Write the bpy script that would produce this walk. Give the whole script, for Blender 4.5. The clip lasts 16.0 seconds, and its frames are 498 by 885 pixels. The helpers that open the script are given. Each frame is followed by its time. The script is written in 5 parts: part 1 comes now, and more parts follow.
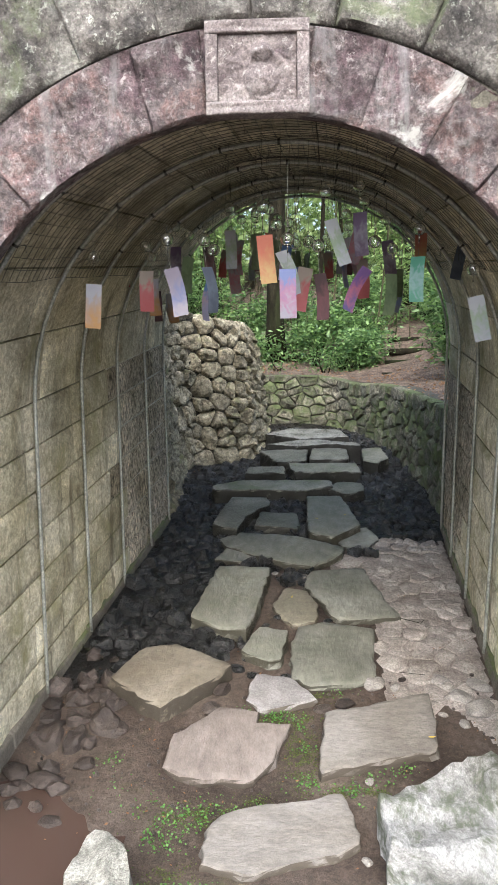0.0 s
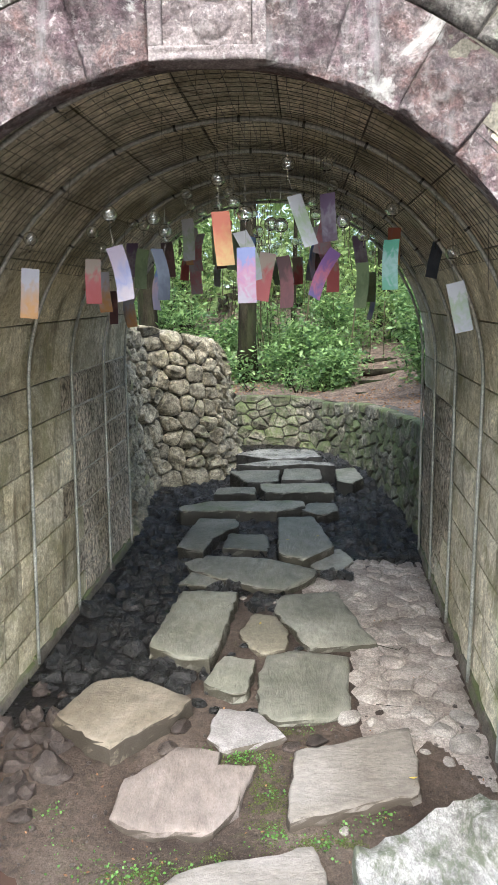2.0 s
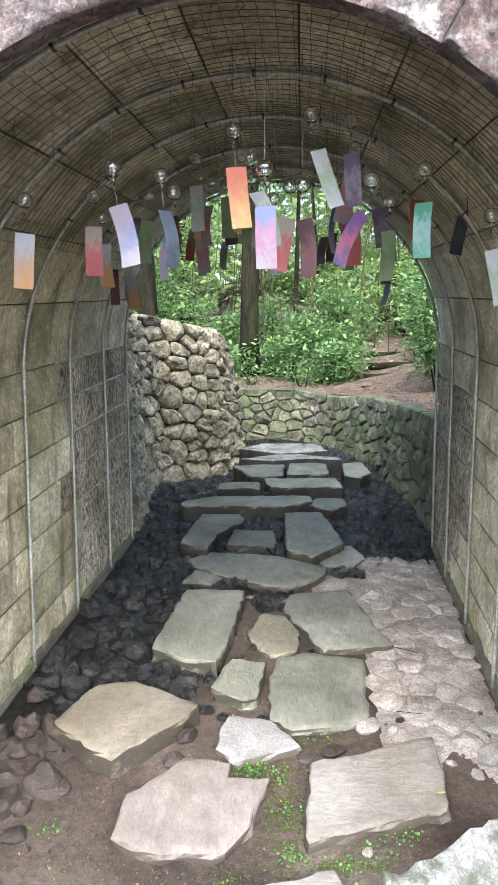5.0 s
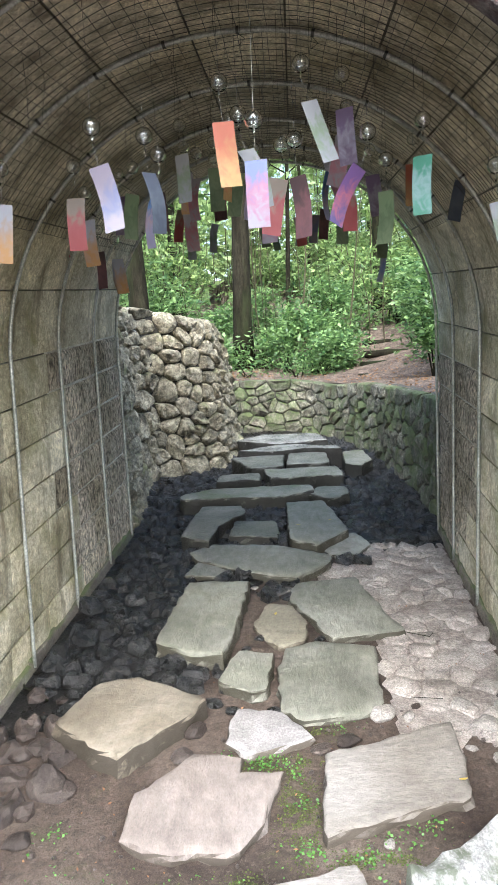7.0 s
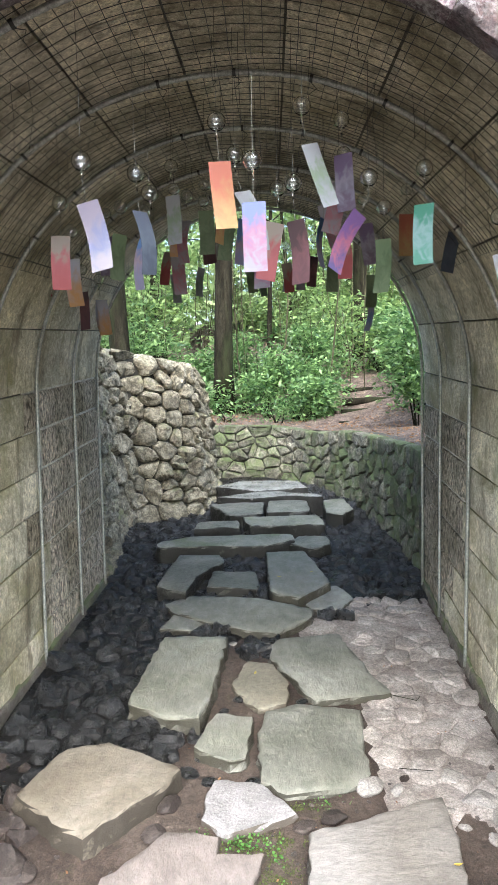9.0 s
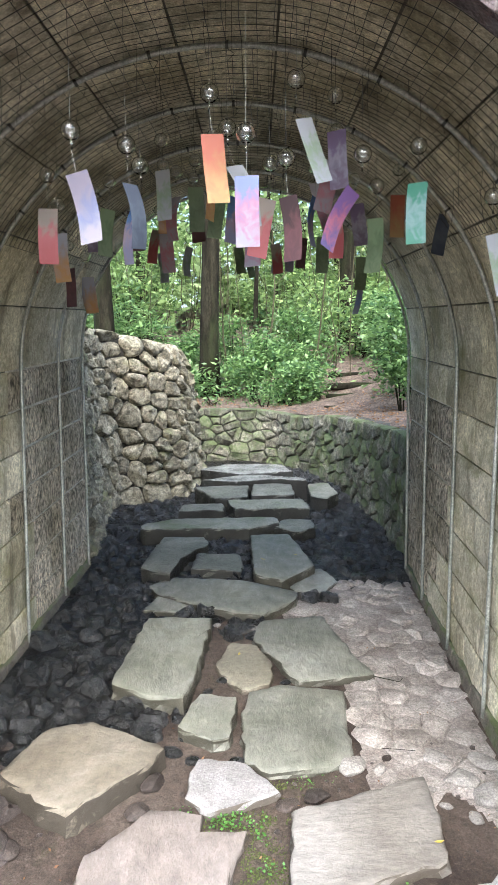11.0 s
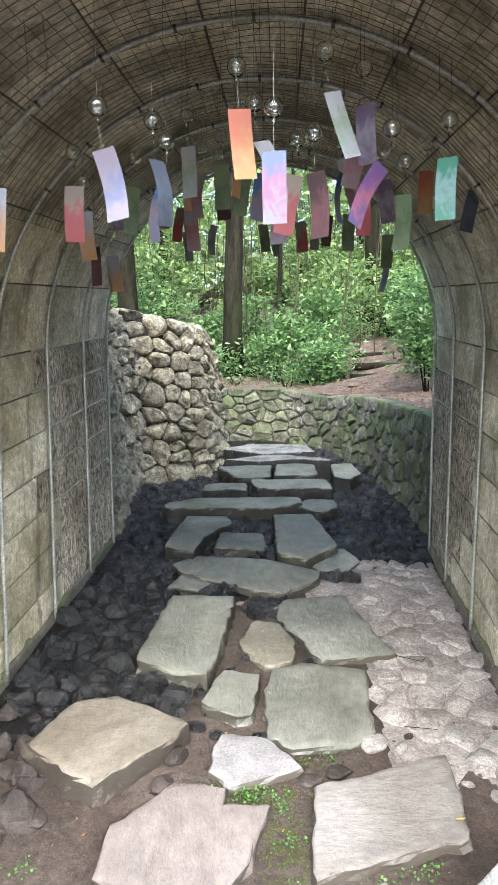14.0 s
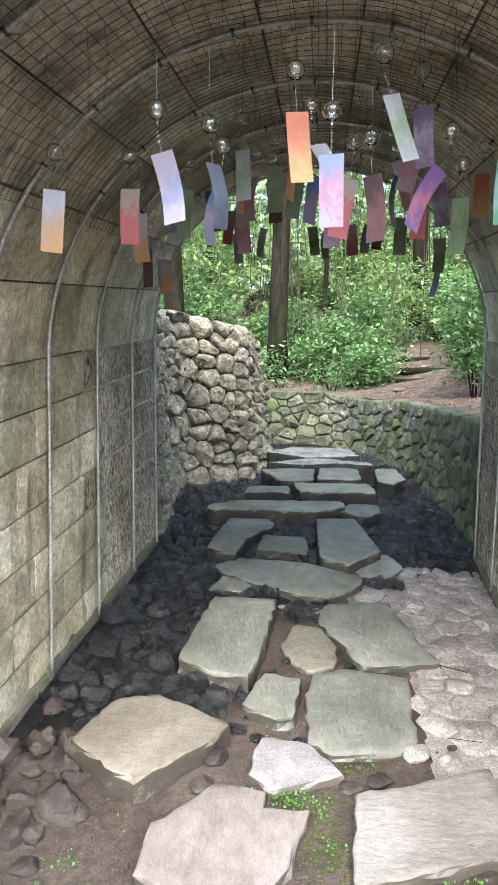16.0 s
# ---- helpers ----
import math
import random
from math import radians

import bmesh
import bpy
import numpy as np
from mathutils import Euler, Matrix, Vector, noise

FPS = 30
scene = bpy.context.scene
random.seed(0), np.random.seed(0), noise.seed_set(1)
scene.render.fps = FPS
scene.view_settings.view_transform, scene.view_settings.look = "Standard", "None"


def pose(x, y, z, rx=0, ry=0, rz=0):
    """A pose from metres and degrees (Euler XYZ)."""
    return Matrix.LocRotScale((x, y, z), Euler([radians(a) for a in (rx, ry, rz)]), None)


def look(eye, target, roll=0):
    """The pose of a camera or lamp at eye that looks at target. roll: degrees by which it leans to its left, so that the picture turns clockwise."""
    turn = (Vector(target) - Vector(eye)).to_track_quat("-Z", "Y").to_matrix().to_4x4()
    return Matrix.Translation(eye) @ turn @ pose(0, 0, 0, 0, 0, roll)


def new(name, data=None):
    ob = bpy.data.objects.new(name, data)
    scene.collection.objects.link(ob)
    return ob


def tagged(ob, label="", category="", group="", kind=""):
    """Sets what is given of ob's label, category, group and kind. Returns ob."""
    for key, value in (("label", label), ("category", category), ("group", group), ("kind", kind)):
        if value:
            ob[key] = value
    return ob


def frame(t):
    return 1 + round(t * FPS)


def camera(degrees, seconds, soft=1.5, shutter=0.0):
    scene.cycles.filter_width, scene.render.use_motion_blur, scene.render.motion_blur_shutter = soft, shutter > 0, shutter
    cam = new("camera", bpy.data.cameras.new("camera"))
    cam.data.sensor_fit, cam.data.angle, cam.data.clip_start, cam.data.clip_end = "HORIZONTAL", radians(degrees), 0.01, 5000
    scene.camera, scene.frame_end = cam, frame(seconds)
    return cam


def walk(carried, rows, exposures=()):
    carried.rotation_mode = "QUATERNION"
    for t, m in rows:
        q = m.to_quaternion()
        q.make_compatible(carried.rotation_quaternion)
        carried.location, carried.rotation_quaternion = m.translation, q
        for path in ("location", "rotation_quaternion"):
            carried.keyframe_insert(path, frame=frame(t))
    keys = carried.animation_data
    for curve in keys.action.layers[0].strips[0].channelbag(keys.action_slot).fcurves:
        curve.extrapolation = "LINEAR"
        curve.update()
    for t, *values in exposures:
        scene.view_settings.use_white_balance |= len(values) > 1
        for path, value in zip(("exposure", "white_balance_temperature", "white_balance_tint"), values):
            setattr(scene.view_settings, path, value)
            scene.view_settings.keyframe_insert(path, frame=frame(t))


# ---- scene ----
cam = camera(38.4, 16.0, soft=1.0)
METRES, EYE, TILT, LEAN, TURN = 1.0, 1.84, 0.0, 0.0, 0.0
ROWS = [
    (0.0, 0.0, 0.0, 0.0, -0.17, -10.54, 0.92),
    (0.5, 0.0085, 0.03, -0.0111, -0.62, -12.1, 1.0),
    (1.0, 0.0254, 0.0861, -0.0655, -1.86, -10.93, 0.98),
    (1.5, 0.0651, 0.2143, -0.0974, -2.3, -9.22, 0.3),
    (2.0, 0.0658, 0.2762, -0.1392, -2.08, -8.27, 0.8),
    (2.5, 0.0105, 0.3685, -0.19, -2.06, -5.93, 1.44),
    (3.0, -0.0262, 0.4266, -0.1919, -2.34, -5.47, 0.97),
    (3.5, -0.0256, 0.4528, -0.2023, -2.1, -6.57, -0.57),
    (4.0, -0.0038, 0.4728, -0.1976, -2.03, -7.77, -0.71),
    (4.5, 0.0151, 0.487, -0.1998, -2.22, -8.35, -0.06),
    (7.0, 0.0107, 0.6029, -0.3027, -2.76, -8.53, 2.91),
    (7.5, -0.0294, 0.6827, -0.2974, -4.13, -5.19, 3.06),
    (8.0, -0.0274, 0.7019, -0.2838, -4.36, -4.62, 1.64),
    (8.5, -0.0067, 0.7124, -0.2891, -4.32, -4.71, 1.26),
    (9.0, -0.0186, 0.7339, -0.2888, -4.5, -5.14, 1.35),
    (11.5, -0.0321, 0.7486, -0.3135, -6.03, -7.14, 0.44),
    (12.0, -0.0284, 0.7466, -0.3181, -6.23, -8.2, 0.5),
    (12.5, -0.03, 0.7477, -0.3178, -5.78, -8.76, 0.78),
    (13.0, -0.0336, 0.7497, -0.317, -4.86, -8.66, 0.84),
    (13.5, -0.0362, 0.7496, -0.3117, -4.09, -8.31, 0.65),
    (14.0, -0.0403, 0.7478, -0.311, -3.91, -7.93, 0.44),
    (14.5, -0.0464, 0.746, -0.3106, -3.63, -7.73, 0.25),
    (15.0, -0.0514, 0.7487, -0.3109, -2.99, -7.85, -0.01),
    (15.5, -0.0589, 0.7487, -0.3092, -1.77, -7.96, -0.39),
    (16.0, -0.0639, 0.7509, -0.3092, -0.49, -7.74, -0.36),
]
walk(cam, [(t, pose(0, 0, EYE, TILT, LEAN, TURN) @ pose(METRES * x, METRES * y, METRES * z, 90 + pitch, roll, yaw)) for t, x, y, z, yaw, pitch, roll in ROWS],
     exposures=[(0.0, 1.78, 6250, 8), (3.0, 2.2, 6050, 7), (7.0, 2.42, 5950, 7), (16.0, 2.45, 5900, 8)])

# ---- light ----
world = bpy.data.worlds.new("sky")
scene.world = world
world.use_nodes = True
wt = world.node_tree
sky = wt.nodes.new("ShaderNodeTexSky")
sky.sky_type = "NISHITA"
sky.sun_disc = False
sky.sun_elevation, sky.sun_rotation = radians(46), radians(183)
sky.altitude, sky.air_density, sky.dust_density = 50, 1.0, 4.0
wt.links.new(sky.outputs[0], wt.nodes["Background"].inputs[0])
wt.nodes["Background"].inputs[1].default_value = 0.15
sun = new("sun", bpy.data.lights.new("sun", "SUN"))
sun.data.energy, sun.data.angle, sun.data.color = 2.0, radians(80), (1.0, 0.99, 0.975)
sun.matrix_world = look((-0.3, -5.6, 5.8), (0, 0, 0))


# ---- materials ----
def mat(name, colors, scale=8.0, rough=0.85, bump=0.4, bscale=40.0, moss=None, moss_at=0.6, stretch=(1, 1, 1), metal=0.0,
        vary=0.0, spots=None, spots_at=0.68, spots_scale=2.5, world_space=True, bdist=0.01, coat=0.0, strata=0.0, streak=None, soil_shade=None, speck=None, groove_shade=0.0, grit=1.0, spec=0.3, wet=None, blotch=None):
    """Stone, earth or wood: two scales of noise through a ramp, blotches of a second colour, relief."""
    m = bpy.data.materials.new(name)
    m.use_nodes = True
    nt = m.node_tree
    N, L = nt.nodes, nt.links
    b = N["Principled BSDF"]
    geo = N.new("ShaderNodeNewGeometry")
    mp = N.new("ShaderNodeMapping")
    mp.inputs["Scale"].default_value = stretch
    info = N.new("ShaderNodeObjectInfo")
    if world_space:
        L.new(geo.outputs["Position"], mp.inputs[0])
    else:
        tc = N.new("ShaderNodeTexCoord")
        L.new(tc.outputs["Object"], mp.inputs[0])
    def noi(sc, det=6.0, ro=0.6, dist=0.0):
        n = N.new("ShaderNodeTexNoise")
        n.inputs["Scale"].default_value, n.inputs["Detail"].default_value = sc, det
        n.inputs["Roughness"].default_value, n.inputs["Distortion"].default_value = ro, dist
        L.new(mp.outputs[0], n.inputs["Vector"])
        return n.outputs["Fac"]
    def ramp(src, stops):
        r = N.new("ShaderNodeValToRGB")
        e = r.color_ramp.elements
        while len(e) < len(stops):
            e.new(0.5)
        for k, (p, c) in zip(e, stops):
            k.position, k.color = p, (*c, 1)
        L.new(src, r.inputs[0])
        return r.outputs[0]
    def mix(fac, a, c, kind="MIX"):
        x = N.new("ShaderNodeMix")
        x.data_type, x.blend_type = "RGBA", kind
        if isinstance(fac, float):
            x.inputs[0].default_value = fac
        else:
            L.new(fac, x.inputs[0])
        for v, s in ((a, x.inputs[6]), (c, x.inputs[7])):
            if isinstance(v, tuple):
                s.default_value = (*v, 1)
            else:
                L.new(v, s)
        return x.outputs[2]
    n1 = noi(scale, 8.0, 0.65, 0.3)
    k = len(colors)
    col = ramp(n1, [(0.3 + 0.4 * i / max(1, k - 1), c) for i, c in enumerate(colors)])
    fine = ramp(noi(scale * 14, 4.0, 0.7), [(0.32, (0.5, 0.5, 0.5)), (0.68, (1.35, 1.35, 1.35))])
    col = mix(0.3 + 0.45 * grit, col, fine, "MULTIPLY")
    tiny = ramp(noi(170.0, 3.0, 0.75), [(0.36, (0.55, 0.55, 0.55)), (0.62, (1.3, 1.3, 1.3))])
    col = mix(0.7 * grit, col, tiny, "MULTIPLY")
    if speck:
        col = mix(ramp(noi(38.0, 6.0, 0.8, 0.4), [(0.56, (0, 0, 0)), (0.62, (0.8, 0.8, 0.8))]), col, speck)
    # Shade of the relief put into the colour: hollows darker, ridges lighter.
    if groove_shade:
        col = mix(groove_shade, col, ramp(noi(bscale, 8.0, 0.7), [(0.40, (0.30, 0.30, 0.30)), (0.58, (1.35, 1.35, 1.35))]), "MULTIPLY")
    if spots:
        col = mix(ramp(noi(spots_scale, 10.0, 0.72, 0.5), [(spots_at - 0.05, (0, 0, 0)), (spots_at + 0.03, (1, 1, 1))]), col, spots)
    if streak:
        m2 = N.new("ShaderNodeMapping")
        m2.inputs["Scale"].default_value = (9, 9, 0.9)
        L.new(geo.outputs["Position"], m2.inputs[0])
        sn = N.new("ShaderNodeTexNoise")
        sn.inputs["Scale"].default_value, sn.inputs["Detail"].default_value, sn.inputs["Roughness"].default_value = 1.0, 6.0, 0.65
        L.new(m2.outputs[0], sn.inputs["Vector"])
        col = mix(ramp(sn.outputs["Fac"], [(0.54, (0, 0, 0)), (0.68, (0.75, 0.75, 0.75))]), col, streak)
    if blotch:
        col = mix(1.0, col, ramp(noi(1.1, 5.0, 0.6, 0.6), [(0.38, blotch), (0.62, (1.15, 1.15, 1.15))]), "MULTIPLY")
    if moss:
        up = N.new("ShaderNodeSeparateXYZ")
        L.new(geo.outputs["Normal"], up.inputs[0])
        add = N.new("ShaderNodeMath")
        add.operation = "MULTIPLY_ADD"
        add.inputs[1].default_value = 0.12
        L.new(up.outputs[2], add.inputs[0])
        L.new(noi(3.2, 9.0, 0.7, 0.4), add.inputs[2])
        col = mix(ramp(add.outputs[0], [(moss_at - 0.08, (0, 0, 0)), (moss_at + 0.08, (0.9, 0.9, 0.9))]), col, moss)
    # Steep faces darkened: dirt plus side shade, both put into the colour.
    if soil_shade:
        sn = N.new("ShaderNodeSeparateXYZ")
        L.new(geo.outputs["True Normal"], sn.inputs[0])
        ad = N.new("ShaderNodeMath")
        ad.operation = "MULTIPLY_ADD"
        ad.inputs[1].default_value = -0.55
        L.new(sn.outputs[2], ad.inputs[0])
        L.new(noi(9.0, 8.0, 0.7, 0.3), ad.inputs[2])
        col = mix(ramp(ad.outputs[0], [(0.14, (0, 0, 0)), (0.34, (0.9, 0.9, 0.9))]), col, soil_shade)
    if vary:
        hs = N.new("ShaderNodeHueSaturation")
        mr = N.new("ShaderNodeMapRange")
        mr.inputs[3].default_value, mr.inputs[4].default_value = 1 - vary, 1 + vary
        L.new(info.outputs["Random"], mr.inputs[0])
        L.new(mr.outputs[0], hs.inputs["Value"])
        L.new(col, hs.inputs["Color"])
        col = hs.outputs[0]
    L.new(col, b.inputs["Base Color"])
    b.inputs["Roughness"].default_value, b.inputs["Metallic"].default_value = rough, metal
    b.inputs["Specular IOR Level"].default_value = spec
    if wet:
        L.new(ramp(noi(13.0, 4.0, 0.6), [(0.42, (wet, wet, wet)), (0.6, (rough, rough, rough))]), b.inputs["Roughness"])
    b.inputs["Coat Weight"].default_value = coat
    b.inputs["Coat Roughness"].default_value = 0.25
    if bump:
        bp = N.new("ShaderNodeBump")
        bp.inputs["Strength"].default_value, bp.inputs["Distance"].default_value = bump, bdist
        L.new(noi(bscale, 8.0, 0.7), bp.inputs["Height"])
        last = bp
        if strata:
            bq = N.new("ShaderNodeBump")
            bq.inputs["Strength"].default_value, bq.inputs["Distance"].default_value = strata, 0.02
            L.new(noi(13.0, 9.0, 0.72, 0.3), bq.inputs["Height"])
            L.new(bp.outputs[0], bq.inputs["Normal"])
            last = bq
        L.new(last.outputs[0], b.inputs["Normal"])
    return m


def plain(name, color, rough=0.5, metal=0.0, **extra):
    m = bpy.data.materials.new(name)
    m.use_nodes = True
    b = m.node_tree.nodes["Principled BSDF"]
    b.inputs["Base Color"].default_value = (*color, 1)
    b.inputs["Roughness"].default_value, b.inputs["Metallic"].default_value = rough, metal
    for key, v in extra.items():
        b.inputs[key.replace("_", " ")].default_value = v
    return m


M = {
    "vault": mat("tunnel_block_stone", [(0.28, 0.252, 0.184), (0.64, 0.59, 0.457), (0.88, 0.82, 0.66)], 3.0, 0.9, 0.9, 45, moss=(0.26, 0.245, 0.125), moss_at=0.60, streak=(0.15, 0.125, 0.085), vary=0.2, strata=0.9, bdist=0.015, groove_shade=0.15, speck=(0.36, 0.32, 0.24), blotch=(0.70, 0.67, 0.57)),
    "tooled": mat("tooled_block_stone", [(0.36, 0.31, 0.235), (0.62, 0.54, 0.42), (0.78, 0.70, 0.56)], 4.0, 0.9, 1.0, 26, stretch=(2.0, 2.0, 1.0), vary=0.16, bdist=0.09, groove_shade=1.0, blotch=(0.7, 0.68, 0.6)),
    "facade": mat("purple_facade_stone", [(0.05, 0.034, 0.04), (0.155, 0.107, 0.115), (0.195, 0.163, 0.16), (0.20, 0.13, 0.122), (0.33, 0.29, 0.275)], 7.0, 0.9, 1.0, 30, spots=(0.46, 0.45, 0.42), spots_at=0.64, spots_scale=4.5, speck=(0.40, 0.355, 0.345), streak=(0.33, 0.32, 0.315), vary=0.22, strata=1.0, bdist=0.045, groove_shade=0.6),
    "outer": mat("lichened_facade_stone", [(0.055, 0.05, 0.047), (0.175, 0.158, 0.143), (0.37, 0.355, 0.315)], 6.0, 0.9, 1.0, 30, speck=(0.42, 0.43, 0.37), moss=(0.18, 0.215, 0.11), moss_at=0.6, vary=0.18, strata=0.8, bdist=0.03, groove_shade=0.6),
    "mortar": mat("dark_mortar", [(0.035, 0.032, 0.026), (0.075, 0.07, 0.058)], 6.0, 0.95, 0.5, 60),
    "joint": mat("dark_dirty_mortar", [(0.05, 0.045, 0.034), (0.13, 0.12, 0.095), (0.28, 0.26, 0.21)], 5.0, 0.95, 0.8, 60),
    "pale_joint": mat("pale_lime_mortar", [(0.40, 0.37, 0.30), (0.62, 0.58, 0.48), (0.78, 0.74, 0.63)], 8.0, 0.95, 0.8, 60),
    "earth": mat("brown_damp_earth", [(0.045, 0.032, 0.025), (0.095, 0.072, 0.057), (0.155, 0.123, 0.10)], 2.2, 0.8, 1.0, 50, moss=(0.08, 0.085, 0.035), moss_at=0.80, strata=1.0, bdist=0.02, blotch=(0.6, 0.55, 0.52), speck=(0.13, 0.105, 0.088)),
    "litter": mat("leaf_littered_earth", [(0.07, 0.048, 0.036), (0.16, 0.115, 0.088), (0.27, 0.205, 0.165)], 9.0, 0.95, 1.0, 40, bdist=0.04, strata=1.0, groove_shade=0.7),
    "pale": mat("cream_slab_stone", [(0.125, 0.108, 0.084), (0.205, 0.182, 0.146), (0.275, 0.248, 0.206)], 1.6, 0.8, 0.8, 45, grit=0.3, strata=0.6, soil_shade=(0.03, 0.024, 0.017), blotch=(0.72, 0.68, 0.61)),
    "pink": mat("pinkish_slab_stone", [(0.125, 0.102, 0.088), (0.195, 0.168, 0.151), (0.26, 0.23, 0.212)], 1.8, 0.85, 0.8, 40, grit=0.3, strata=0.8, stretch=(1, 0.5, 1), soil_shade=(0.05, 0.04, 0.029), blotch=(0.78, 0.74, 0.70)),
    "light": mat("light_grey_grained_slab_stone", [(0.13, 0.119, 0.107), (0.185, 0.172, 0.157), (0.235, 0.221, 0.205)], 2.0, 0.8, 0.7, 24, stretch=(0.8, 1.4, 1), grit=0.3, strata=0.4, soil_shade=(0.05, 0.04, 0.029), blotch=(0.78, 0.75, 0.70)),
    "white": mat("white_speckled_stone", [(0.17, 0.16, 0.155), (0.24, 0.226, 0.22), (0.31, 0.294, 0.288)], 8.0, 0.75, 0.8, 60, grit=0.6, soil_shade=(0.06, 0.048, 0.034)),
    "grey": mat("grey_green_slab_stone", [(0.14, 0.138, 0.118), (0.24, 0.237, 0.208), (0.34, 0.334, 0.29)], 1.8, 0.62, 0.8, 40, strata=1.0, stretch=(1, 0.6, 1), vary=0.12, soil_shade=(0.034, 0.03, 0.019), grit=0.35, blotch=(0.70, 0.71, 0.64), wet=0.4),
    "tan": mat("tan_slab_stone", [(0.15, 0.139, 0.108), (0.25, 0.232, 0.182)], 3.0, 0.7, 0.7, 50, strata=0.7, grit=0.4, soil_shade=(0.06, 0.048, 0.034), blotch=(0.75, 0.72, 0.66)),
    "dark": mat("dark_damp_slab_stone", [(0.06, 0.06, 0.05), (0.14, 0.138, 0.115), (0.25, 0.245, 0.205)], 4.0, 0.42, 0.7, 50, strata=0.8, soil_shade=(0.009, 0.008, 0.0065), grit=0.6),
    "moss": mat("mossy_slab_stone", [(0.09, 0.09, 0.07), (0.27, 0.262, 0.215)], 4.0, 0.5, 0.7, 50, moss=(0.09, 0.11, 0.045), moss_at=0.7, strata=0.8, soil_shade=(0.009, 0.008, 0.0065), grit=0.6),
    "wet": mat("wet_slab_stone", [(0.10, 0.098, 0.088), (0.20, 0.196, 0.178), (0.32, 0.315, 0.29)], 5.0, 0.27, 0.6, 40, strata=0.8, soil_shade=(0.009, 0.008, 0.0065), grit=0.6),
    "marble": mat("white_veined_rock", [(0.15, 0.148, 0.13), (0.36, 0.355, 0.34), (0.50, 0.49, 0.475)], 3.0, 0.85, 1.0, 25, spots=(0.12, 0.13, 0.095), spots_at=0.545, spots_scale=3.5, stretch=(1.2, 0.6, 1.4), strata=1.0, bdist=0.02),
    "rough": mat("rough_grey_rock", [(0.08, 0.08, 0.065), (0.30, 0.29, 0.25), (0.45, 0.44, 0.4)], 5.0, 0.9, 1.0, 30, strata=1.0),
    "cobble": mat("pale_worn_cobble", [(0.23, 0.20, 0.178), (0.40, 0.358, 0.325), (0.55, 0.505, 0.468)], 5.0, 0.85, 1.0, 40, vary=0.10, strata=1.0, bdist=0.02, blotch=(0.74, 0.73, 0.71)),
    "rubble": mat("black_wet_rubble", [(0.006, 0.006, 0.006), (0.021, 0.021, 0.0205), (0.066, 0.065, 0.064)], 9.0, 0.6, 1.0, 40, vary=0.5, strata=1.0, bdist=0.03, spec=0.5, wet=0.18, groove_shade=0.5),
    "bed": mat("pale_trodden_earth", [(0.20, 0.172, 0.152), (0.35, 0.309, 0.28), (0.48, 0.438, 0.403)], 5.0, 0.9, 1.0, 45, strata=1.0, bdist=0.025, blotch=(0.74, 0.72, 0.70)),
    "puddle": plain("muddy_water", (0.05, 0.031, 0.025), 0.05),
    # Wet mud, its colour blackened to carry the shade between stones.
    "mud": mat("gap_shaded_wet_mud", [(0.003, 0.0027, 0.0024), (0.012, 0.010, 0.009)], 4.0, 0.6, 1.0, 60, strata=1.0, spec=0.4, wet=0.25),
    "boulder": mat("weathered_wall_boulder", [(0.11, 0.096, 0.064), (0.31, 0.277, 0.198), (0.51, 0.462, 0.345)], 7.0, 0.95, 1.0, 30, vary=0.24, strata=1.0, bdist=0.035, groove_shade=0.7, moss=(0.19, 0.195, 0.095), moss_at=0.66),
    "mossrock": mat("mossy_retaining_stone", [(0.05, 0.047, 0.034), (0.16, 0.152, 0.115), (0.31, 0.295, 0.23)], 6.0, 0.95, 1.0, 30, moss=(0.085, 0.11, 0.043), moss_at=0.54, vary=0.28, strata=1.0, bdist=0.03, groove_shade=0.7),
    # Grey-brown bark with the wood's shade put into its dark colour.
    "bark": mat("shaded_grey_brown_bark", [(0.006, 0.005, 0.003), (0.014, 0.012, 0.0075), (0.028, 0.025, 0.016)], 9.0, 0.95, 1.0, 30, stretch=(1, 1, 0.2), moss=(0.02, 0.025, 0.010), moss_at=0.58, bdist=0.02, spec=0.08, groove_shade=0.6),
    "sapling": mat("slender_stem_bark", [(0.02, 0.018, 0.01), (0.045, 0.042, 0.022), (0.075, 0.07, 0.04)], 9.0, 0.9, 0.4, 30, spec=0.1),
    "pipe": mat("galvanised_conduit", [(0.22, 0.225, 0.20), (0.33, 0.335, 0.30), (0.44, 0.445, 0.41)], 5.0, 0.4, 0.15, 90, metal=0.45, spec=0.5),
    "plaque": mat("purple_plaque_stone", [(0.09, 0.072, 0.072), (0.17, 0.142, 0.138), (0.27, 0.24, 0.228)], 9.0, 0.9, 0.9, 50, speck=(0.32, 0.30, 0.28)),
    "footstone": mat("damp_foot_stone", [(0.06, 0.052, 0.042), (0.12, 0.105, 0.085), (0.20, 0.18, 0.145)], 6.0, 0.7, 0.8, 40, moss=(0.08, 0.10, 0.035), moss_at=0.62, vary=0.15, strata=0.8),
    "pebble": mat("pale_loose_stone", [(0.17, 0.155, 0.137), (0.26, 0.238, 0.215), (0.34, 0.318, 0.295)], 8.0, 0.85, 0.8, 50, strata=0.7),
    "mudstone": mat("muddy_brown_stone", [(0.024, 0.018, 0.015), (0.055, 0.043, 0.037), (0.10, 0.081, 0.07)], 6.0, 0.5, 0.9, 40, vary=0.25, strata=0.8, wet=0.3),
    "wire": plain("black_wire", (0.02, 0.02, 0.018), 0.55),
    "string": plain("pale_string", (0.16, 0.16, 0.145), 0.8),
}


